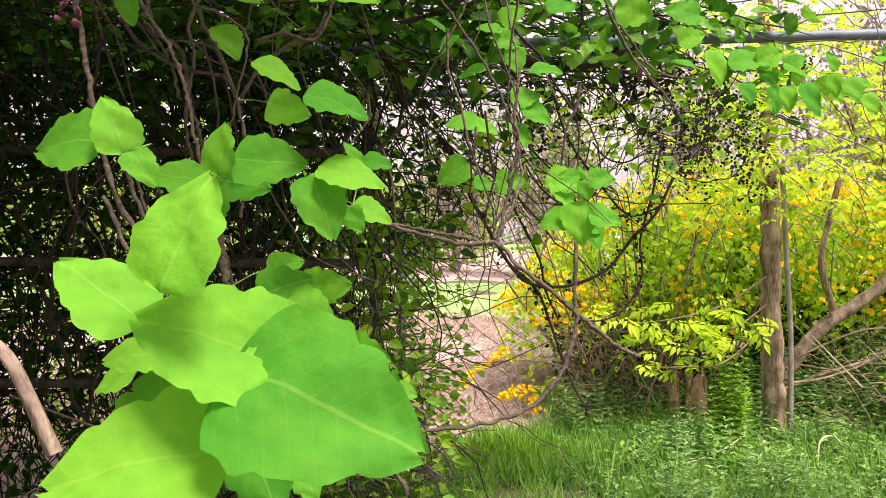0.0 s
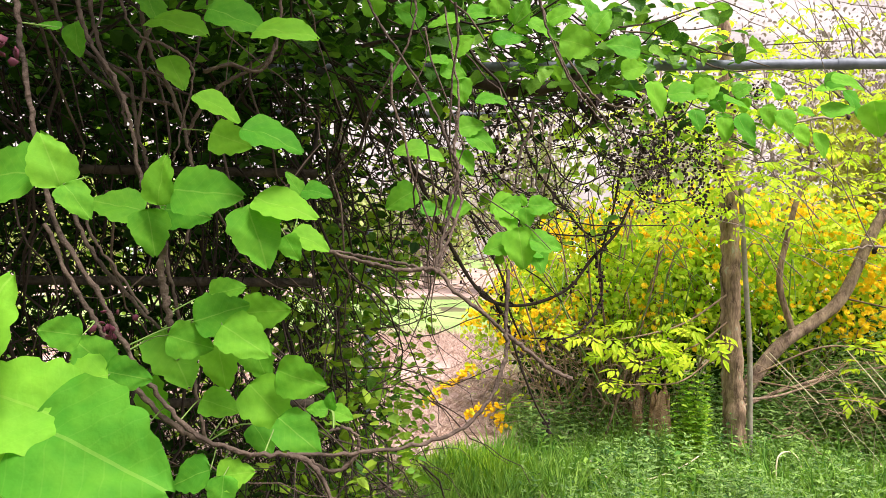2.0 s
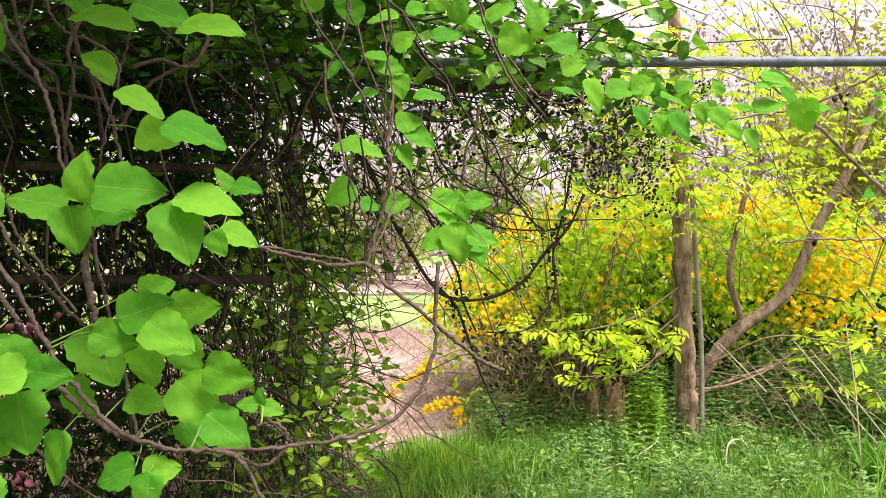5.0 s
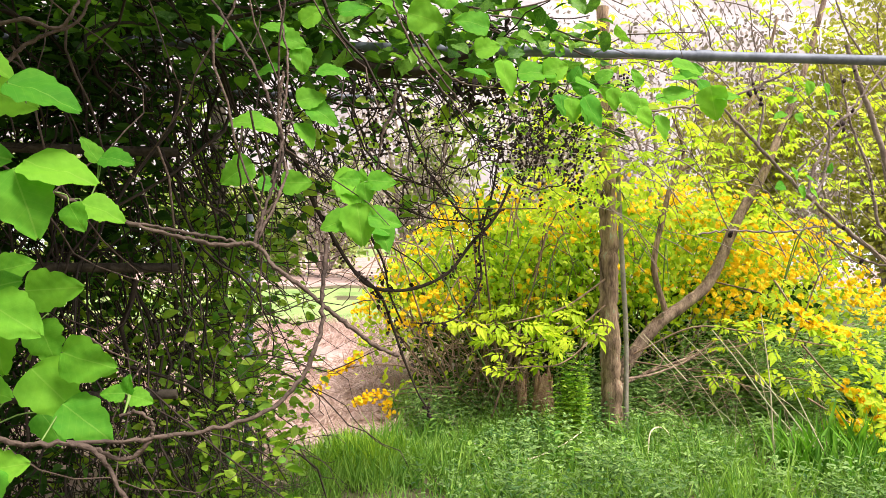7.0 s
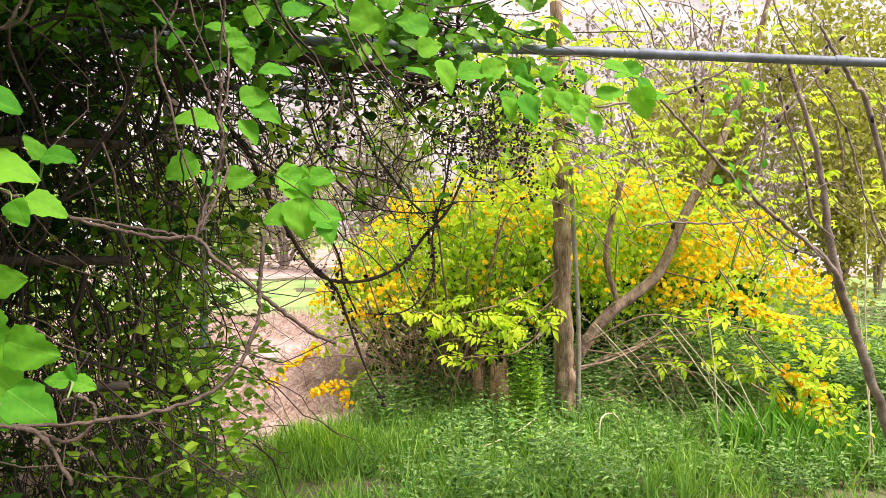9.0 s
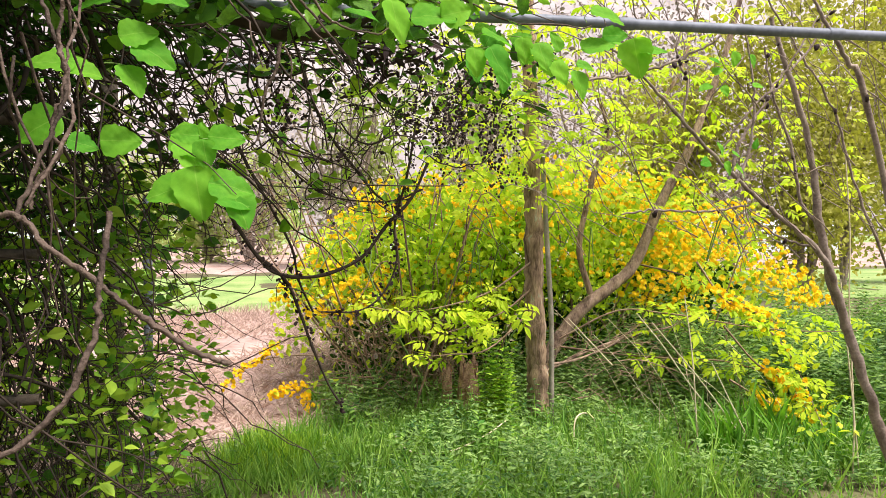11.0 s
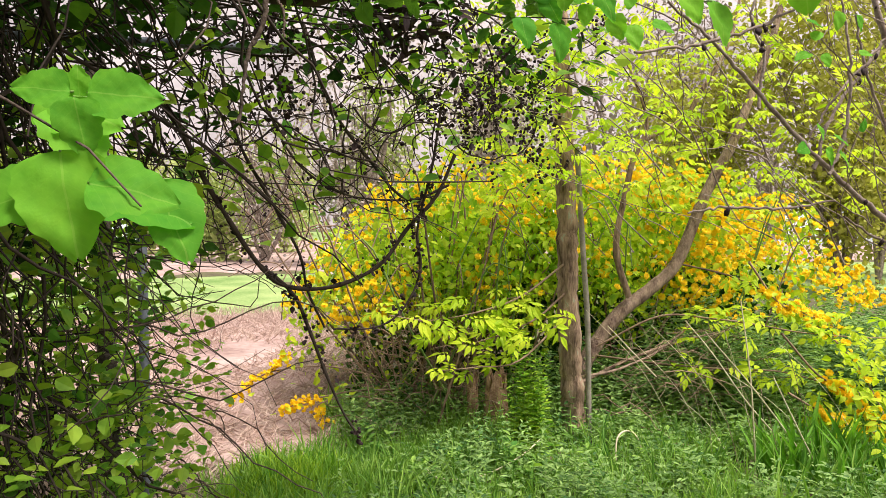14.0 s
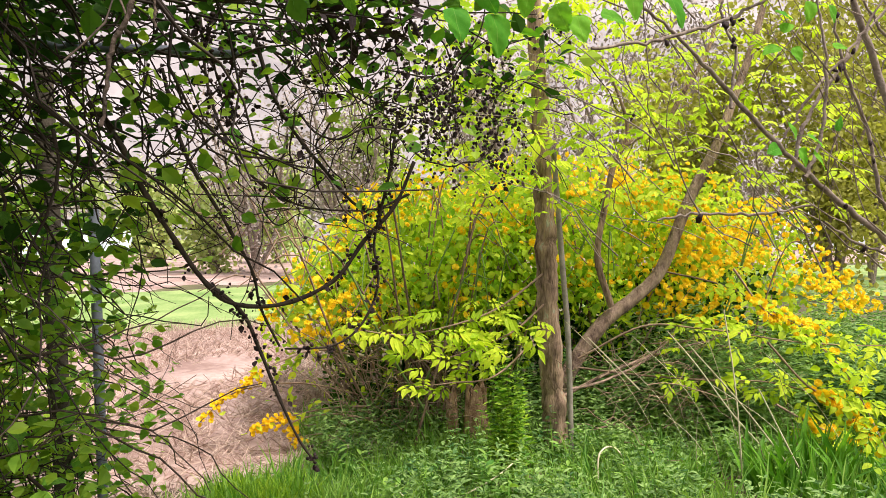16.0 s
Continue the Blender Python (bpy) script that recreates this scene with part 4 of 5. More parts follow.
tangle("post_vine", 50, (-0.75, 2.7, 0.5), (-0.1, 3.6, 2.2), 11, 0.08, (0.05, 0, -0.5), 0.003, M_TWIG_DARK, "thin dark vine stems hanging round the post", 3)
leaf_cloud("creeper_foliage", 2000, (-0.7, 2.9, 0.1), (0.35, 4.2, 1.7), 0.046, M_LEAF_BUSH, "fresh light green creeper leaves by the post",
           keep=lambda p: p[:, 0] < 0.2 - 0.2 * np.abs(p[:, 2] - 0.8))
tangle("creeper", 22, (-0.9, 2.8, 0.1), (-0.1, 3.8, 1.2), 9, 0.07, (0.35, 0, 0.12), 0.0028, M_TWIG, "thin brown creeper stems by the post", 3)

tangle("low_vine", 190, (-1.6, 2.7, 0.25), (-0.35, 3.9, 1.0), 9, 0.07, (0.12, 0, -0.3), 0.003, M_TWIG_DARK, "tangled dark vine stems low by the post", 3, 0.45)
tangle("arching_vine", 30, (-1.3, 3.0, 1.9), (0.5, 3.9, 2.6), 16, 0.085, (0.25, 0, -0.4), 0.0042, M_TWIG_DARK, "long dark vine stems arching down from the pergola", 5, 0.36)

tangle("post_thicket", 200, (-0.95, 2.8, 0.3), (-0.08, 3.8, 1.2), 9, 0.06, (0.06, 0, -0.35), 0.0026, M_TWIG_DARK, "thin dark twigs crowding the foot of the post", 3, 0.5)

# hanging dead vines with withered fruit
dead_vine = thing("dead_vine", "bare dark vine hanging in arcs with withered fruit", "vine")
BERRY_AT = []
for pts, r in ((ARC_A, 0.011), (ARC_B, 0.008),
               (ARC_C, 0.006), (ARC_D, 0.008),
               (ARC_E, 0.008), (ARC_F, 0.006)):
    stem("stem", pts, (r, r * 0.6), M_TWIG_DARK, dead_vine, 6, 6, 0.12)
    line = smooth_line(pts, 6)
    BERRY_AT += [line[i] + rng.normal(0, 0.018, 3) for i in range(len(line)) if rng.random() < 0.5 for _ in range(4)]
pieces = []
for _ in range(105):
    s = rng.uniform((-0.5, 3.2, 1.75), (1.5, 3.9, 2.6))
    line = wander(s, 15, 0.075 * rng.uniform(0.7, 1.3), (rng.uniform(-0.7, 0.7), 0, rng.uniform(-0.5, -0.15)), 0.42)
    line = smooth_line(line, 3)
    line = line[line[:, 2] > 1.42 + 0.5 * max(0.0, s[0] - 0.5)]
    if len(line) > 3:
        pieces.append(tube(line, (0.003 * rng.uniform(0.6, 1.5), 0.0015), 4))
        BERRY_AT += [q + rng.normal(0, 0.015, 3) for q in line[3:] if rng.random() < 0.035]
for v, f in pieces:
    child("twig", mesh_of("twig", v, f, M_TWIG_DARK), dead_vine)
for _ in range(22):
    x, y, z = rng.uniform((0.95, 3.35, 1.95), (1.55, 3.65, 2.2))
    drop = rng.uniform(0.2, 0.55) * (1.0 if x > 1.1 else 0.6)
    BERRY_AT += [(x + rng.normal(0, 0.022), y + rng.normal(0, 0.022), z - q) for q in np.linspace(0, drop, int(drop * 75))]
for _ in range(16):
    c = np.array((rng.uniform(0.3, 1.65), 3.3, rng.uniform(1.9, 2.3)))
    BERRY_AT += [c + rng.normal(0, 1, 3) * (0.05, 0.05, 0.05) for _ in range(35)]


def blob(seed):
    g = np.random.default_rng(seed)
    bm = bmesh.new()
    bmesh.ops.create_icosphere(bm, subdivisions=1, radius=1.0)
    v = np.array([q.co[:] for q in bm.verts]) * g.uniform(0.6, 1.15, (len(bm.verts), 1))
    f = np.array([[q.index for q in face.verts] for face in bm.faces])
    bm.free()
    return v, f


c = len(BERRY_AT)
v, f = scatter(blob(3), np.array(BERRY_AT), rand_dirs(c), rand_dirs(c), rng.uniform(0.0045, 0.0105, c))
child("withered_fruit", mesh_of("withered_fruit", v, f, M_BERRY), dead_vine, kind="stuff")
flakes = np.array(BERRY_AT)[rng.random(c) < 0.45] + rng.normal(0, 0.012, 3)
v, f = scatter(T_OVATE, flakes, rand_dirs(len(flakes), -0.8), rand_dirs(len(flakes)), rng.uniform(0.012, 0.034, len(flakes)))
child("withered_foliage", mesh_of("withered_foliage", v, f, M_BERRY, False), dead_vine, kind="stuff")
leaf_cloud("withered_clump", 420, (0.68, 3.05, 2.10), (1.08, 3.4, 2.50), 0.06, M_BERRY, "clump of withered brown leaves caught in the vines", T_SLIM)
leaf_cloud("canopy_foliage", 400, (0.1, 2.9, 2.02), (1.75, 4.1, 2.5), 0.06, M_LEAF_SHADED, "shade-coloured leaves matted over the hanging vines")
leaf_cloud("hanging_foliage", 2100, (-0.6, 3.1, 1.2), (1.75, 4.0, 2.6), 0.068, M_LEAF_BUSH, "sparse climber leaves among the hanging dead vines",
           keep=lambda p: p[:, 2] > 1.25 + 0.3 * np.maximum(p[:, 0], 0) + 0.3 * rng.random(len(p)))
stem("stem", DARK_BRANCH, (0.02, 0.024, 0.02), M_TWIG_DARK, dead_vine, 8, 6, 0.1)

# ---- climbing vine close by ----
near_vine = thing("climbing_vine", "climbing vine with brown twining stems and broad three-part leaves", "vine")
for pts, r in ((V_FRONT, (0.0032, 0.0026)), (V_LOOP, (0.0026, 0.0015)),
               (V_RIGHT, (0.0022, 0.0026)), (V_BACK, (0.003, 0.0024)),
               (V_BACK_B, (0.003, 0.0022)), (V_BACK_C, (0.003, 0.0024)),
               (V_BACK_D, (0.003, 0.0025)), (V_BACK_E, (0.0034, 0.0024)),
               (V_FRONT_B, (0.003, 0.002)), (V_TWIST, (0.0026, 0.003)),
               (V_TWIST_B, (0.0022, 0.0022)), (V_RISE, (0.0023, 0.0018)),
               (V_RISE_B, (0.0019, 0.0014)), (STICK, (0.003, 0.002)),
               (STICK_B, (0.003, 0.0015)), (V_FRONT_C, (0.0028, 0.0034)), (V_LEFT_A, (0.0028, 0.0022)),
               (V_LEFT_B, (0.002, 0.0014)), (V_LEFT_C, (0.0026, 0.002)),
               (V_LEFT_D, (0.0046, 0.004)), (V_LEFT_E, (0.0022, 0.0018)),
               (V_LEFT_F, (0.003, 0.002)), (V_LEFT_G, (0.0022, 0.0016)),
               (V_CROSS, (0.0022, 0.0018)), (V_TIE, (0.0022, 0.0018)), (HANG_STICK, (0.0045, 0.0028)), (HANG_STICK_B, (0.003, 0.002))):
    stem("stem", pts, r, M_TWIG, near_vine, 8, 9, 0.13, jitter=0.0009)
stem("stem", NEAR_STALK, (0.0014, 0.0018), M_BARK_LIMB, near_vine, 8, 9)
STEM_POINTS = []
for ob in near_vine.children:
    q = np.empty(len(ob.data.vertices) * 3, np.float32)
    ob.data.vertices.foreach_get("co", q)
    STEM_POINTS.append(q.reshape(-1, 8, 3).mean(1))
STEM_POINTS = np.vstack(STEM_POINTS)
for rows in (LEAVES_BLUR,
             LEAVES_FRONT_TOP,
             LEAVES_FRONT_MID,
             LEAVES_FRONT_LOW,
             LEAVES_FAR_LEFT,
             LEAVES_OVERHEAD_LEFT,
             LEAVES_RISE,
             LEAVES_OVER,
             LEAVES_PIPE_NEAR,
             LEAVES_TWIG_LEAVES,
             LEAVES_TWIG_LEAVES_B,
             LEAVES_HANGING,
             LEAVES_HANGING_B):
    for row in rows:
        x, y, z, size, angle = row
        ob = put_leaf(near_vine, x, y, z, size * (0.68 if y > 2 else 0.84 if y > 1.2 else 1.0), angle + rng.uniform(-6, 6), 2.2 if 1.15 < y < 1.19 else 1.0, (0.7, 1.1) if y < 0.3 else (-0.1, 1.7))
        if row[1] < 0.32:
            continue
        base = np.array(ob.matrix_basis.translation)
        far = np.linalg.norm(STEM_POINTS - base, axis=1)
        k = int(far.argmin())
        joint = STEM_POINTS[k] if far[k] < 0.085 else base + (rng.normal(0, 0.012), 0.03, rng.uniform(-0.02, 0.015))
        mid = (base + joint) / 2 + (0, 0.016, 0.004)
        stalk = stem("leaf_stalk", [base, mid, joint], (0.0007, 0.0010), M_STEM_GREEN, ob, 4, 3)
        stalk.matrix_parent_inverse = ob.matrix_basis.inverted()
tangle("twining_vine", 13, (-0.62, 1.0, 1.55), (-0.1, 1.4, 2.1), 9, 0.05, (0.05, 0.05, -0.75), 0.0022, M_TWIG, "thin brown twigs of the climbing vine", 5, 0.3)
tangle("twining_vine", 9, (-0.7, 1.0, 1.0), (-0.15, 1.4, 1.6), 8, 0.05, (0.3, 0.05, -0.35), 0.0018, M_TWIG, "thin brown twigs of the climbing vine", 5, 0.35)
tangle("twining_vine", 8, (0.0, 1.0, 1.5), (0.12, 1.12, 2.0), 9, 0.045, (0.1, 0.0, -0.75), 0.0018, M_TWIG, "thin brown twigs of the climbing vine", 5, 0.3)

PETAL_BLOB = mesh_of("petal", *blob(5), M_MAROON)
for spot in PURPLE + PURPLE_B:
    for _ in range(7):
        ob = child("petal", PETAL_BLOB, near_vine, "dark maroon petal")
        s = rng.uniform(0.004, 0.007)
        ob.matrix_basis = Matrix.LocRotScale(Vector(spot) + Vector(rng.normal(0, 0.008, 3)), Euler(rng.uniform(0, 3, 3)), (s, s, s * 0.45))

# ---- grey branched tree by the pipe ----
grey_tree = thing("bare_tree", "slender grey-barked tree with nearly bare crossing branches", "tree", at=(0, 0, 0))
for nm, pts, r in (("trunk", [(3.27, 2.75, -0.05), (3.08, 2.75, 0.45)] + GREY_MAIN, (0.026, 0.023, 0.019, 0.016, 0.012, 0.009)),
                   ("branch", GREY_MAIN_B, (0.018, 0.012, 0.009, 0.008, 0.006, 0.004)),
                   ("branch", GREY_MAIN_C, (0.011, 0.008, 0.006, 0.004)),
                   ("trunk", [(3.30, 2.6, -0.05), (3.05, 2.6, 1.0)] + GREY_MAIN_D, (0.018, 0.013, 0.009, 0.006)),
                   ("branch", GREY_CROSS, (0.004, 0.005, 0.003)),
                   ("branch", GREY_CROSS_B, (0.004, 0.005, 0.004)),
                   ("branch", GREY_CROSS_C, (0.004, 0.006)),
                   ("branch", GREY_ARC, (0.004, 0.0055, 0.004)),
                   ("branch", GREY_RISE, (0.006, 0.005, 0.003)),
                   ("branch", GREY_STEM_C, (0.007, 0.004)),
                   ("branch", GREY_TWIG, (0.007, 0.004)),
                   ("branch", GREY_TWIG_C, (0.006, 0.004))):
    stem(nm, pts, r, M_GREY_TWIG, grey_tree, 8, 7, 0.08, jitter=0.003)

POD = mesh_of("pod", *blob(11), M_BERRY)
limbs = [o for o in grey_tree.children]
for k in range(26):
    me = limbs[rng.integers(0, len(limbs))].data
    v = me.vertices[rng.integers(len(me.vertices) // 3, len(me.vertices))].co
    ob = child("withered_pod", POD, grey_tree)
    s = rng.uniform(0.008, 0.019)
    ob.matrix_basis = Matrix.LocRotScale(v - Vector((0, 0.01, s)), Euler(rng.uniform(0, 3, 3)), (s * 1.3, s * 0.7, s))
tangle("twig_spray", 130, (1.6, 2.6, 1.3), (3.2, 3.2, 2.5), 8, 0.075, (-0.4, 0, 0.45), 0.0024, M_GREY_TWIG, "fine bare twigs of the grey tree", 4, 0.25)

# ---- trunk with stake, limb and young leaves ----
tree = thing("tree", "grey-brown tree with a forked limb and young yellow-green leaves", "tree")
stem("trunk", TRUNK, (0.095, 0.076, 0.072, 0.068, 0.062, 0.055, 0.045), M_BARK, tree, 18, 10, 0.05, jitter=0.004)
stem("limb", LIMB, (0.064, 0.056, 0.05, 0.045, 0.038, 0.028, 0.02), M_BARK_LIMB, tree, 12, 8, 0.03)
stem("bough", BOUGH, (0.026, 0.023, 0.02, 0.016, 0.010), M_BARK, tree, 9, 7, 0.05)
stem("bough", BOUGH_FORK, (0.016, 0.008), M_BARK, tree, 7, 6, 0.05)
stem("spur", SPUR, (0.013, 0.007), M_BARK_LIMB, tree, 7, 6, 0.08)
stem("spur", SPUR_LOW, (0.011, 0.006), M_BARK_LIMB, tree, 7, 6, 0.08)
tangle("brushwood", 75, (2.45, 4.7, 0.12), (3.5, 5.3, 0.7), 8, 0.08, (0.5, -0.05, 0.14), 0.0026, M_STEM_BROWN, "dry brown brushwood beside the tree trunk", 4, 0.42)
tangle("brushwood", 150, (0.95, 5.3, 0.1), (2.1, 5.9, 0.75), 8, 0.075, (-0.2, -0.1, 0.25), 0.003, M_STEM_BROWN, "brown leafless brushwood under the flowering shrub", 4, 0.45)
stake = thing("stake", "thin grey stake leaning along the tree trunk", "stake")
stem("pole", STAKE, (0.019, 0.018), M_STAKE, stake, 10, 6, 0.02)


def compound_sprays(name, parent, count, low, high, size, keep=None):
    """Flat sprays of five toothed leaflets each, held level on a thin stalk."""
    p = rng.uniform(low, high, (count, 3))
    if keep is not None:
        p = p[keep(p)]
    n = len(p)
    head = rng.uniform(0, 2 * np.pi, n)
    at, tips, nor, sz = [], [], [], []
    tilt = rng.normal(0, 0.3, (n, 3)) + (0, -0.75, 1)
    for turn, off, k in ((0, 0.55, 1.0), (0.9, 0.35, 0.9), (-0.9, 0.35, 0.9), (1.3, 0.05, 0.75), (-1.3, 0.05, 0.75)):
        fwd = np.stack([np.cos(head), np.sin(head), np.full(n, -0.25)], 1)
        d = np.stack([np.cos(head + turn), np.sin(head + turn), np.full(n, -0.35)], 1)
        at.append(p + fwd * off * size)
        tips.append(d)
        nor.append(tilt)
        sz.append(rng.uniform(0.75, 1.15, n) * size * k)
    v, f = scatter(T_LEAFLET, np.vstack(at), np.vstack(tips), np.vstack(nor), np.concatenate(sz))
    return child(name, mesh_of(name, v, f, M_LEAF_YOUNG, False), parent, "bright yellow-green young leaves", "stuff")


compound_sprays("crown", tree, 900, (1.5, 4.6, 1.45), (5.4, 6.4, 3.6), 0.082, keep=lambda p: (rng.random(len(p)) < 0.4 + 0.6 * (np.abs(p[:, 0] - 2.9) < 1.2)) & (p[:, 2] > 1.5 + 0.25 * rng.random(len(p))))
def level(tip_over):
    """A random heading of a leaf held level, tipped over towards the open, sunny side."""
    return Euler((rng.normal(tip_over, 0.3), rng.normal(0, 0.25), 0)).to_quaternion() @ Euler((0, 0, rng.uniform(0, 6.28))).to_quaternion()


def spray_mesh(kind):
    """A compound leaf: seven pointed leaflets in pairs along a bent stalk, one at the tip."""
    g = np.random.default_rng(kind)
    at = np.array([(0, 0.85, -0.12), (-0.08, 0.6, -0.05), (0.08, 0.6, -0.05), (-0.07, 0.32, 0), (0.07, 0.32, 0), (-0.05, 0.05, 0), (0.05, 0.05, 0)])
    tip = np.array([(0, 1, -0.45), (-0.75, 0.7, -0.3), (0.75, 0.7, -0.3), (-0.95, 0.4, -0.3), (0.95, 0.4, -0.3), (-1, 0.1, -0.3), (1, 0.1, -0.3)], float)
    v, f = scatter(T_LEAFLET, at, tip + g.normal(0, 0.14, (7, 3)), g.normal(0, 0.22, (7, 3)) + (0, 0, 1.0), np.array([0.95, 0.85, 0.85, 0.75, 0.75, 0.55, 0.55]) * g.uniform(0.8, 1.15, 7))
    return mesh_of("leaf_spray", v, f, M_LEAF_SPRAY, False)


M_LEAF_SPRAY = mat("spring_leaf", (0.34, 0.52, 0.02), (0.66, 0.75, 0.05), 6, 0.55, 0.0, object_vary=0.8, through_light=0.5, spec=0.15)
SPRAY_MESHES = [spray_mesh(k) for k in range(5)]
for k in range(290):
    at = rng.uniform((1.7, 4.4, 1.75), (2.9, 5.0, 2.9)) if k < 130 else rng.uniform((1.6, 4.5, 1.5), (4.8, 5.2, 3.0))
    s = rng.uniform(0.065, 0.105)
    ob = child("leaf_spray", SPRAY_MESHES[rng.integers(0, 5)], tree)
    ob.matrix_basis = Matrix.LocRotScale(Vector(at), level(0.4), (s, s, s))

# ---- flowering shrub ----
bush = thing("flowering_shrub", "large shrub covered in double yellow flowers on arching stems", "shrub")


def flower_shape():
    v, f = [], []
    for ring, (n, r, z) in enumerate(((7, 0.5, 0.0), (6, 0.40, 0.16), (5, 0.26, 0.28))):
        for k in range(n):
            a = 2 * math.pi * (k + 0.37 * ring) / n
            w = math.pi / n * 1.05
            b = len(v)
            v += [(0, 0, z * 0.6), (r * 0.8 * math.cos(a - w), r * 0.8 * math.sin(a - w), z + 0.05), (r * math.cos(a), r * math.sin(a), z + 0.12), (r * 0.8 * math.cos(a + w), r * 0.8 * math.sin(a + w), z + 0.05)]
            f += [(b, b + 1, b + 2), (b, b + 2, b + 3)]
    return np.array(v), np.array(f)


T_FLOWER = flower_shape()
FLOWER_MESH = mesh_of("flower", T_FLOWER[0], T_FLOWER[1], M_PETAL, False)


def dome(x, y):
    """The height of the shrub's top over a place."""
    lumps = np.array([noise.noise((a * 1.9, b * 1.9, 6.0)) + 0.6 * noise.noise((a * 5.0, b * 5.0, 2.0)) for a, b in zip(x, y)])
    return (2.02 + 0.42 * lumps) * np.clip(1 - np.abs((x - 3.2) / 2.9) ** 3, 0, 1) ** 0.7 * np.clip(1 - np.abs((y - 7.0) / 1.7) ** 3, 0, 1) ** 0.5


stems = []
for k in range(118):
    bx, by = rng.normal(1.75 if k < 90 else 3.4, 0.3 if k < 90 else 0.7), rng.normal(6.2, 0.3)
    a = rng.uniform(0, 6.28)
    out, h = rng.uniform(0.4, 1.5), rng.uniform(1.2, 2.1)
    tip = (bx + math.cos(a) * out * 1.2, by + math.sin(a) * out * 0.7)
    pts = [(bx, by, -0.03), (bx + (tip[0] - bx) * 0.42, by + (tip[1] - by) * 0.42, h * 0.5), (bx + (tip[0] - bx) * 0.72, by + (tip[1] - by) * 0.72, h * 0.9), (*tip, h * rng.uniform(0.6, 0.95))]
    line = smooth_line(pts, 4)
    stems.append(line)
    v, f = tube(line, (0.010, 0.0035), 4)
    child("stem", mesh_of("stem", v, f, M_STEM_BROWN if k % 3 else M_STEM_GREEN), bush)
lines = np.vstack([s[4:] for s in stems])
n = 30000
p = np.vstack([lines[rng.integers(0, len(lines), n // 2)] + rng.normal(0, 0.14, (n // 2, 3)), rng.uniform((0.5, 5.7, 0.15), (5.6, 8.0, 2.1), (n // 2, 3))])
p = p[(p[:, 2] < dome(p[:, 0], p[:, 1]) + rng.normal(0, 0.08, len(p))) & (p[:, 2] > 0.1) & (rng.random(len(p)) < np.clip((p[:, 2] - 0.25) / 0.7, 0.12, 1.0))]
v, f = scatter(T_OVATE, p, rand_dirs(len(p), -0.4), rand_dirs(len(p), 0.7), rng.uniform(0.04, 0.08, len(p)))
child("foliage", mesh_of("foliage", v, f, M_KERRIA_LEAF, False), bush, kind="stuff")
# Shade-coloured leaves darken the shrub's inside, where only shade would be.
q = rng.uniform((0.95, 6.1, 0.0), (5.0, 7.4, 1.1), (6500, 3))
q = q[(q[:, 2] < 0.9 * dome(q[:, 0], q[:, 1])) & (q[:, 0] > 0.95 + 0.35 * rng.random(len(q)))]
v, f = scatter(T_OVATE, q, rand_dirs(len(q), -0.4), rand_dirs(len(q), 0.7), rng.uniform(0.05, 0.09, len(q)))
child("inner_foliage", mesh_of("inner_foliage", v, f, M_LEAF_SHADED, False), bush, "inner leaves coloured dark to stand for the shrub's shade", "stuff")
n = 30000
p = rng.uniform((0.4, 5.3, 0.7), (6.0, 8.0, 2.2), (n, 3))
cluster = np.array([0.6 * noise.noise((a * 1.4, b * 1.4, c * 2.0)) + 0.5 * noise.noise((a * 4.5, b * 4.5, c * 5.5)) for a, b, c in p])
top = dome(p[:, 0], p[:, 1])
p = p[(p[:, 2] < top + 0.05) & (p[:, 2] > top - 1.15) & (cluster > 0.03 + 0.2 * (top - p[:, 2]) - 0.05 * np.clip(p[:, 0] - 3.0, 0, 1)) & (rng.random(n) < 0.85)]
facing = rand_dirs(len(p), 0.5) + (0, -0.9, 0)
sizes = rng.uniform(0.042, 0.066, len(p))
order = np.argsort(p[:, 1])


def flower(parent, at, facing_dir, size):
    ob = child("flower", FLOWER_MESH, parent)
    q = Vector(facing_dir).to_track_quat("Z", "Y")
    ob.matrix_basis = Matrix.LocRotScale(Vector(at), q, (size, size, size))


for i in order[:260]:
    flower(bush, p[i], facing[i], sizes[i])
rest = order[260:]
v, f = scatter(T_FLOWER, p[rest], np.cross(facing[rest], rand_dirs(len(rest))), facing[rest], sizes[rest])
child("blossom", mesh_of("blossom", v, f, M_PETAL, False), bush, kind="stuff")


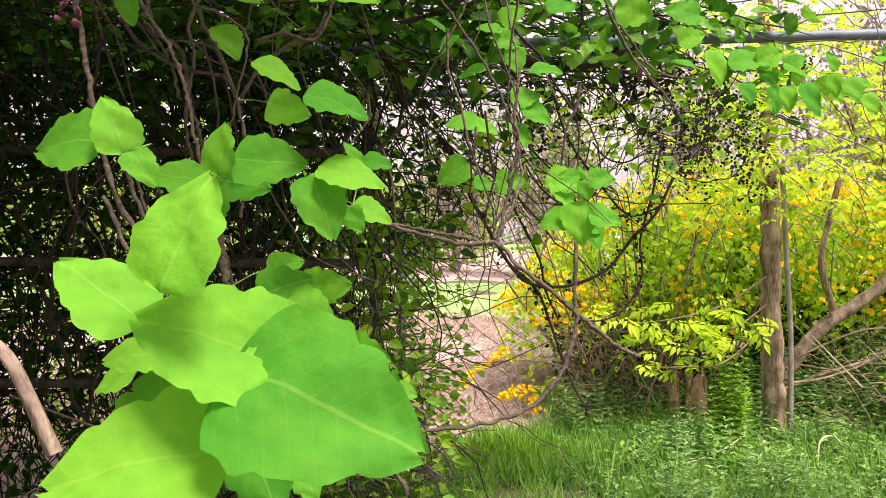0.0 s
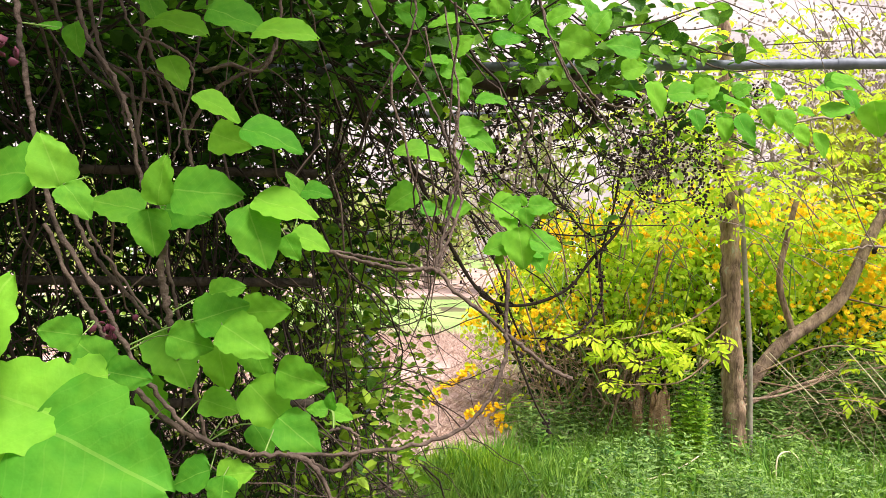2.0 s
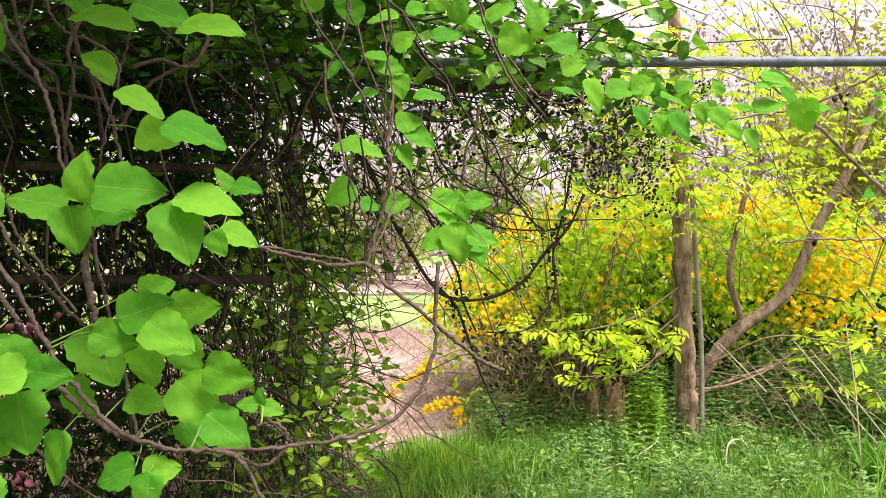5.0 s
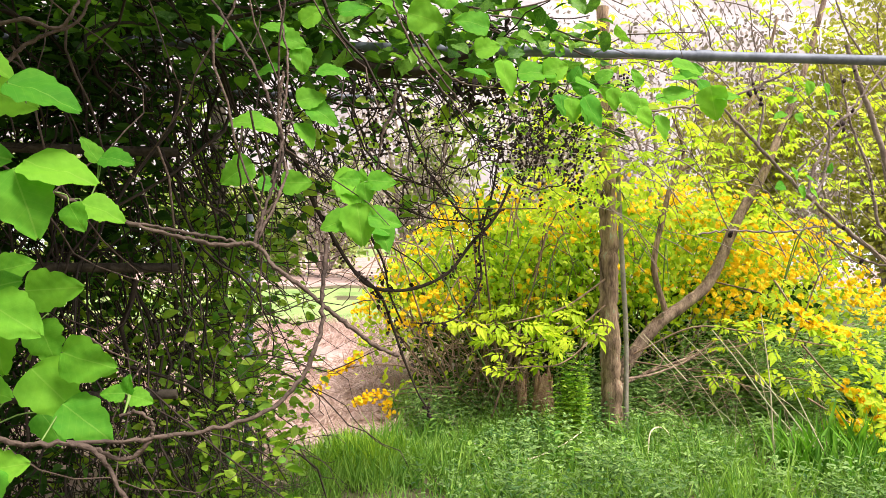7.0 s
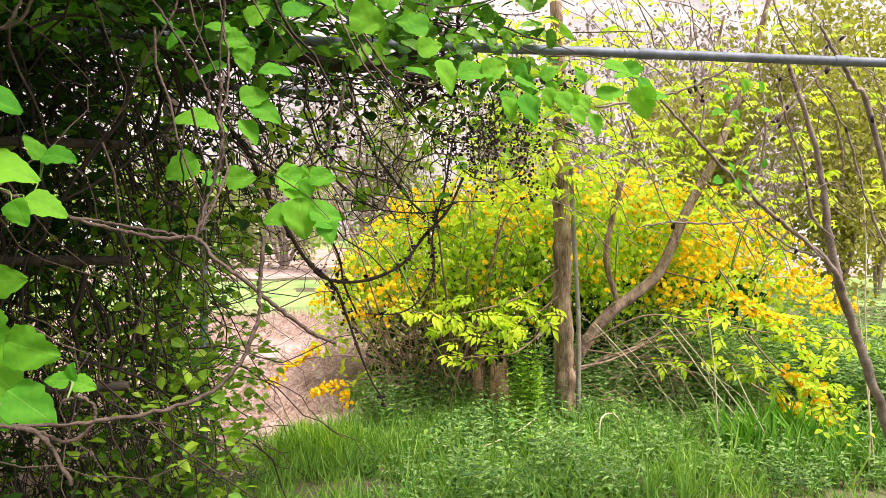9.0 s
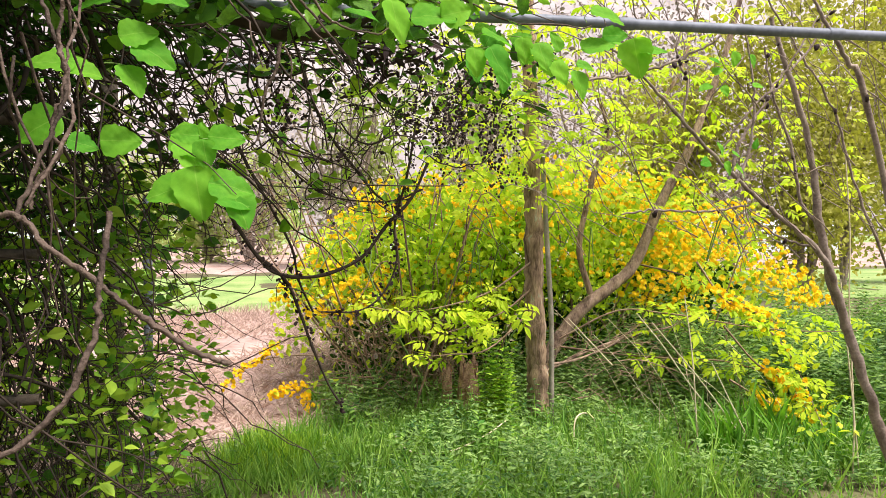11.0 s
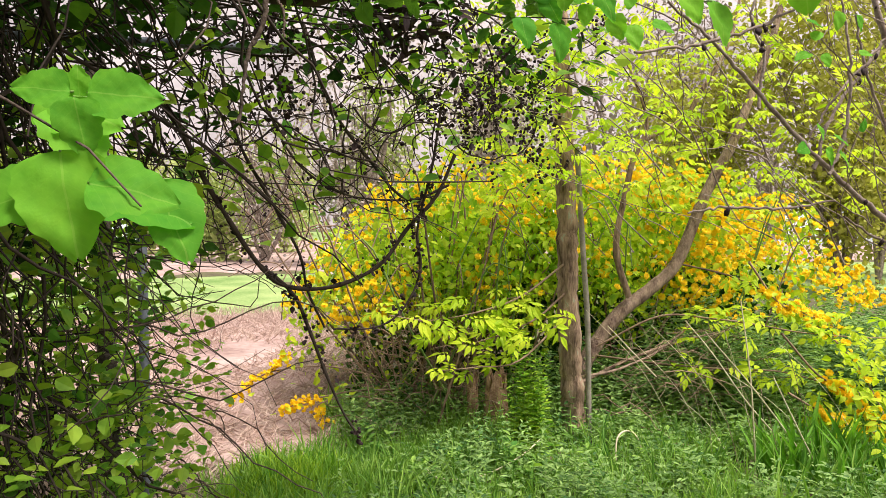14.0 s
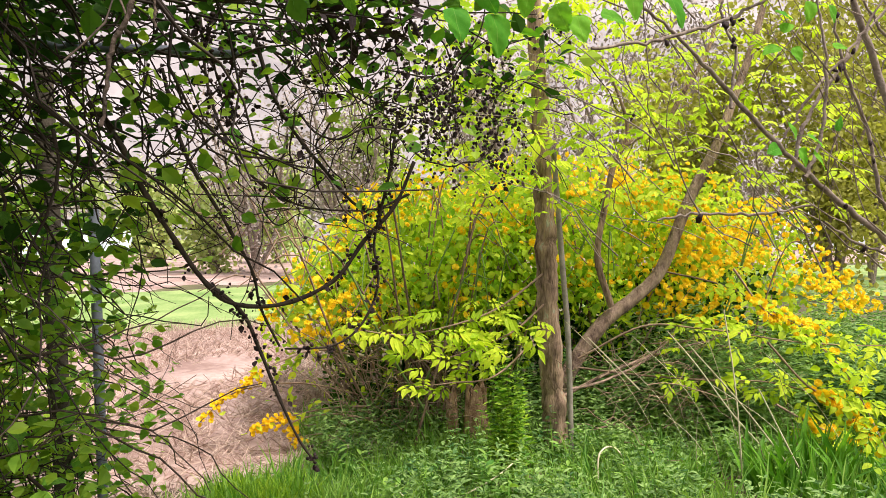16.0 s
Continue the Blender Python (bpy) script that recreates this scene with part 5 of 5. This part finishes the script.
def spray(points, flowers, leaves, tufts_along=0, spread=0.028, start=0.3, bloom=(0.034, 0.052)):
    """A branch with flowers strung in knots along its outer part, loose leaves, and tufts of three-part leaves held level."""
    base = thing("flowering_branch" if flowers else "leafy_branch", "drooping branch with yellow flowers and yellow-green leaves" if flowers else "level branch with bright yellow-green young leaves", "branch")
    twig = stem("stem", points, (0.008, 0.003), M_STEM_BROWN, base, 5, 6)
    line = smooth_line(points, 12)
    if leaves:
        q = line[rng.integers(len(line) // 4, len(line), leaves)] + rng.normal(0, 1, (leaves, 3)) * (0.07, 0.09, 0.035)
        v, f = scatter(T_OVATE, q, rand_dirs(leaves, -0.4) * (1, 1, 0.5), rand_dirs(leaves, 2.2), rng.uniform(0.04, 0.075, leaves))
        child("leaves", mesh_of("leaves", v, f, M_LEAF_YOUNG, False), base, kind="stuff")
    for k in range(tufts_along):
        at = line[rng.integers(len(line) // 4, len(line))] + rng.normal(0, 1, 3) * (0.09, 0.12, 0.05)
        s = rng.uniform(0.07, 0.11)
        ob = child("leaf_spray", SPRAY_MESHES[rng.integers(0, 5)], twig)
        ob.matrix_basis = Matrix.LocRotScale(Vector(at), level(0.4), (s, s, s))
    for k in range(flowers):
        at = line[int(len(line) * (start + (0.99 - start) * (k + rng.uniform(0, 1)) / flowers))]
        flower(twig, at + rng.normal(0, spread, 3), rand_dirs(1, 0.5)[0] + (0, -0.8, 0), rng.uniform(*bloom))


spray(SPRAY, 30, 150, 14)
spray(STRING_A, 80, 20, 5, 0.026, 0.3, (0.042, 0.06))
spray(STRING_B, 60, 20, 4, 0.03, 0.2, (0.042, 0.06))
spray(STRING_C, 40, 20, 5, 0.026, 0.3, (0.042, 0.06))
spray(LIME_A, 0, 12, 36)
spray(LIME_B, 0, 12, 32)
spray(LIME_C, 0, 8, 30)
spray(LIME_D, 0, 6, 24)
spray(LIME_E, 0, 0, 11)
spray(FLOWER_TWIG, 34, 4, 0, 0.02, 0.72, (0.03, 0.044))
spray(FLOWER_TWIG_B, 46, 4, 0, 0.02, 0.66, (0.03, 0.044))
spray(FLOWER_TWIG_C, 56, 6, 0, 0.028, 0.55, (0.03, 0.046))
spray(FLOWER_TWIG_D, 26, 6, 0, 0.026, 0.6, (0.03, 0.044))


# ---- stump ----
def broken_stump(at, r, h):
    base = thing("stump", "splintered reddish brown tree stump among the weeds", "stump", at=at)
    n = 18
    v, f = [], []
    for ring, (z, k) in enumerate(((-0.05, 1.25), (0.1, 1.0), (0.22, 0.9), (1.0, 0.8))):
        for i in range(n):
            a = 2 * math.pi * i / n
            jag = h * (0.55 + 0.45 * abs(math.sin(i * 2.3)) * rng.uniform(0.6, 1.0)) if ring == 3 else z
            v.append((r * k * math.cos(a) * rng.uniform(0.92, 1.08), r * k * math.sin(a) * rng.uniform(0.92, 1.08), jag))
    f = [(q * n + i, q * n + (i + 1) % n, (q + 1) * n + (i + 1) % n, (q + 1) * n + i) for q in range(3) for i in range(n)]
    child("wood", mesh_of("wood", v, f, M_STUMP, False), base)
    top = [(v[3 * n + i][0] * 0.6, v[3 * n + i][1] * 0.6, v[3 * n + i][2] * 0.75) for i in range(n)]
    child("heartwood", mesh_of("heartwood", top + v[3 * n :], [(i, (i + 1) % n, n + (i + 1) % n, n + i) for i in range(n)], M_STUMP, False), base)


broken_stump((1.98, 5.55, 0), 0.09, 0.46)
broken_stump((1.82, 5.6, 0), 0.045, 0.40)

# ---- dry stalks ----
for pts in (DRY_ARCH, FALLEN):
    stalk = thing("dry_stalk", "pale dry stalk bent over the weeds", "stalk", group="dry stalks")
    stem("stalk", pts, (0.006, 0.004), M_STALK, stalk, 6, 6)
for pts in (STALK_A, STALK_B, STALK_C, STALK_D,
            STALK_E, STALK_F, STALK_G):
    stalk = thing("dry_stalk", "tall thin pale dry stalk standing in the weeds", "stalk", group="dry stalks")
    stem("stalk", pts, (0.0055, 0.0035), M_STALK, stalk, 5, 5)

for k in range(26):
    x, y = rng.uniform((2.95, 4.1), (4.2, 5.0))
    lean, tall = rng.normal(-0.35, 0.35), rng.uniform(0.4, 0.95)
    stalk = thing("dry_stalk", "thin pale dead stem leaning in the weeds", "stalk", group="dry stalks")
    stem("stalk", [(x, y, -0.04), (x + lean * tall * 0.5, y, tall * 0.55), (x + lean * tall * 1.15, y - 0.05, tall)], (0.0026, 0.0014), M_STALK if k % 3 else M_STEM_BROWN, stalk, 4, 4)

# ---- grass, weeds and straw ----
def tufts(name, p, tall, width, template, material, label, lean=0.35, per=1):
    n = len(p) * per
    q = np.repeat(p, per, 0) + np.c_[rng.normal(0, 0.03, (n, 2)), np.zeros(n)]
    up = rng.normal(0, lean, (n, 3))
    up[:, 2] = 1
    v, f = scatter((template[0] * (width, 1, 1), template[1]), q, up, rand_dirs(n) * (1, 1, 0.1), rng.uniform(0.5, 1.2, n) * np.repeat(tall, per))
    return tagged(new(name, mesh_of(name, v, f, material, False)), label, "grass", kind="stuff")


def lawn(n, low, high):
    p = np.c_[rng.uniform(low, high, (n, 2)), np.full(n, -0.03)]
    on_field = (p[:, 0] < 0.25 - 0.25 * (p[:, 1] < 4.9)) & (p[:, 1] > 4.2) | ((p[:, 0] < 0.8) & (p[:, 1] > 5.2))
    bare = np.array([noise.noise((a * 1.1, b * 1.1, 7.0)) for a, b, _ in p]) > 0.75
    bare |= ((p[:, 0] - 0.55) / 0.38) ** 2 + ((p[:, 1] - 3.95) / 0.2) ** 2 < 1
    return p[~on_field & ~bare]


p = lawn(15000, (-1.2, 3.2), (8.0, 6.6))
p = p[rng.random(len(p)) < np.clip(1.25 - 0.3 * p[:, 0], 0.35, 1)]
tufts("grass", p, 0.15 + 0.07 * np.array([noise.noise((a, c, 4.0)) for a, c, _ in p]), 1.5, T_BLADE, M_GRASS, "lush spring grass on the path's verge", 0.4, 3)


def whorled(name, p, low, high, size, label, material=M_WEED):
    """Upright weeds with leaves in whorls up a thin stem."""
    at, tip, big = [], [], []
    for x, y, z in p:
        h = rng.uniform(low, high) * (0.75 + 0.5 * noise.noise((x * 1.5, y * 1.5, 2.0)))
        lx, ly = rng.normal(0, 0.12, 2)
        for q in np.arange(0.03, max(h, 0.06), 0.04):
            for _ in range(3):
                a = rng.uniform(0, 6.28)
                at.append((x + lx * q + rng.normal(0, 0.008), y + ly * q + rng.normal(0, 0.008), z + q))
                tip.append((math.cos(a), math.sin(a), 0.45))
                big.append(size * rng.uniform(0.6, 1.2) * (1.1 - 0.5 * q / max(h, 0.06)))
    n = len(at)
    v, f = scatter(T_SLIM, np.array(at), np.array(tip), rng.normal(0, 0.3, (n, 3)) + (0, 0, 1), np.array(big))
    return tagged(new(name, mesh_of(name, v, f, material, False)), label, "weeds", kind="stuff")


p = lawn(9000, (0.1, 3.4), (7.5, 6.2))
patch = np.array([noise.noise((a * 1.4, c * 1.4, 8.0)) for a, c, _ in p])
p = p[rng.random(len(p)) < np.clip((p[:, 0] - 0.3) * 0.9, 0.08, 1) * np.clip(0.55 + 1.4 * patch, 0.1, 1)]
q = np.c_[rng.normal(2.0, 0.06, 34), rng.normal(4.85, 0.05, 34), np.full(34, -0.03)]
whorled("feathery_weed", q, 0.5, 1.0, 0.06, "tall feathery light green weed by the tree", M_LEAF_BUSH)
q = np.c_[rng.uniform((0.9, 4.2), (4.6, 5.2), (60, 2)), np.full(60, -0.03)]
whorled("broad_weeds", q, 0.10, 0.32, 0.11, "broad-leaved pale green weeds in the grass", M_GRASS)
tall = p[rng.random(len(p)) < 0.13]
tufts("tall_grass", tall, np.full(len(tall), 0.30), 1.0, T_BLADE, M_GRASS, "long arching grass blades among the weeds", 0.45, 4)
whorled("weeds", p[rng.random(len(p)) < 0.7], 0.10, 0.42, 0.062, "leafy green weeds in whorls among the grass")
p = np.c_[rng.uniform((0.9, 5.1), (5.5, 6.2), (1300, 2)), np.full(1300, -0.03)]
p = p[~((p[:, 0] > 1.55) & (p[:, 0] < 2.3) & (p[:, 1] < 5.75))]
whorled("shrub_weeds", p[p[:, 0] > 2.2], 0.3, 0.75, 0.075, "tall leafy green weeds under the shrub")
whorled("low_weeds", p[p[:, 0] <= 2.2], 0.12, 0.42, 0.06, "leafy green weeds at the foot of the shrub")
p = np.c_[rng.uniform((3.2, 3.7), (9.5, 7.5), (3000, 2)), np.full(3000, -0.03)]
p = p[(p[:, 1] > 4.75) | (p[:, 0] > 4.5)]
whorled("verge_weeds", p, 0.35, 1.0, 0.09, "rank green weeds on the verge")
p = lawn(420, (0.1, 3.4), (4.6, 5.4))
tufts("grass_clumps", p, rng.uniform(0.12, 0.27, len(p)), 1.1, T_BLADE, M_GRASS, "clumps of tall fresh green grass blades", 0.32, 16)
p = np.c_[rng.uniform((3.15, 3.75), (4.2, 4.3), (26, 2)), np.full(26, -0.03)]
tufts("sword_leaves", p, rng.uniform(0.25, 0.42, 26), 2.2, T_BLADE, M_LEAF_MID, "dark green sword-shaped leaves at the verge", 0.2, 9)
p = np.c_[rng.normal(0.48, 0.13, 330), rng.normal(4.72, 0.12, 330), np.full(330, -0.03)]
tufts("bright_grass", p, rng.uniform(0.1, 0.2, 330), 2.0, T_BLADE, M_LEAF_BUSH, "bright fresh grass at the edge of the straw", 0.4, 12)
p = np.c_[rng.uniform((-9, 4.2), (1.3, 12.5), (16000, 2)), np.full(16000, -0.01)]
p = p[~((p[:, 0] > 0.1) & (p[:, 1] < 5.2))]
lumps = np.array([noise.noise((a * 0.8, c * 0.5, 5.0)) for a, c, _ in p])
p = p[lumps > -0.25 + 0.3 * rng.random(len(p))]
tufts("straw", p, np.full(len(p), 0.15), 1.4, T_BLADE, M_STRAW, "cut dry rice straw and stubble", 1.8, 4)
p = np.c_[rng.uniform((-8, 11.8), (6, 13.2), (2500, 2)), np.full(2500, -0.01)]
tufts("stubble", p, np.full(len(p), 0.13), 1.5, T_BLADE, M_STRAW, "upright straw stubble along the green strip", 0.3, 3)
p = np.c_[rng.uniform((-5, -4), (7, 3.3), (9000, 2)), np.full(9000, -0.04)]
tufts("path_grass", p, np.full(9000, 0.10), 1.8, T_BLADE, M_GRASS, "short trodden grass on the path", 0.5, 2)
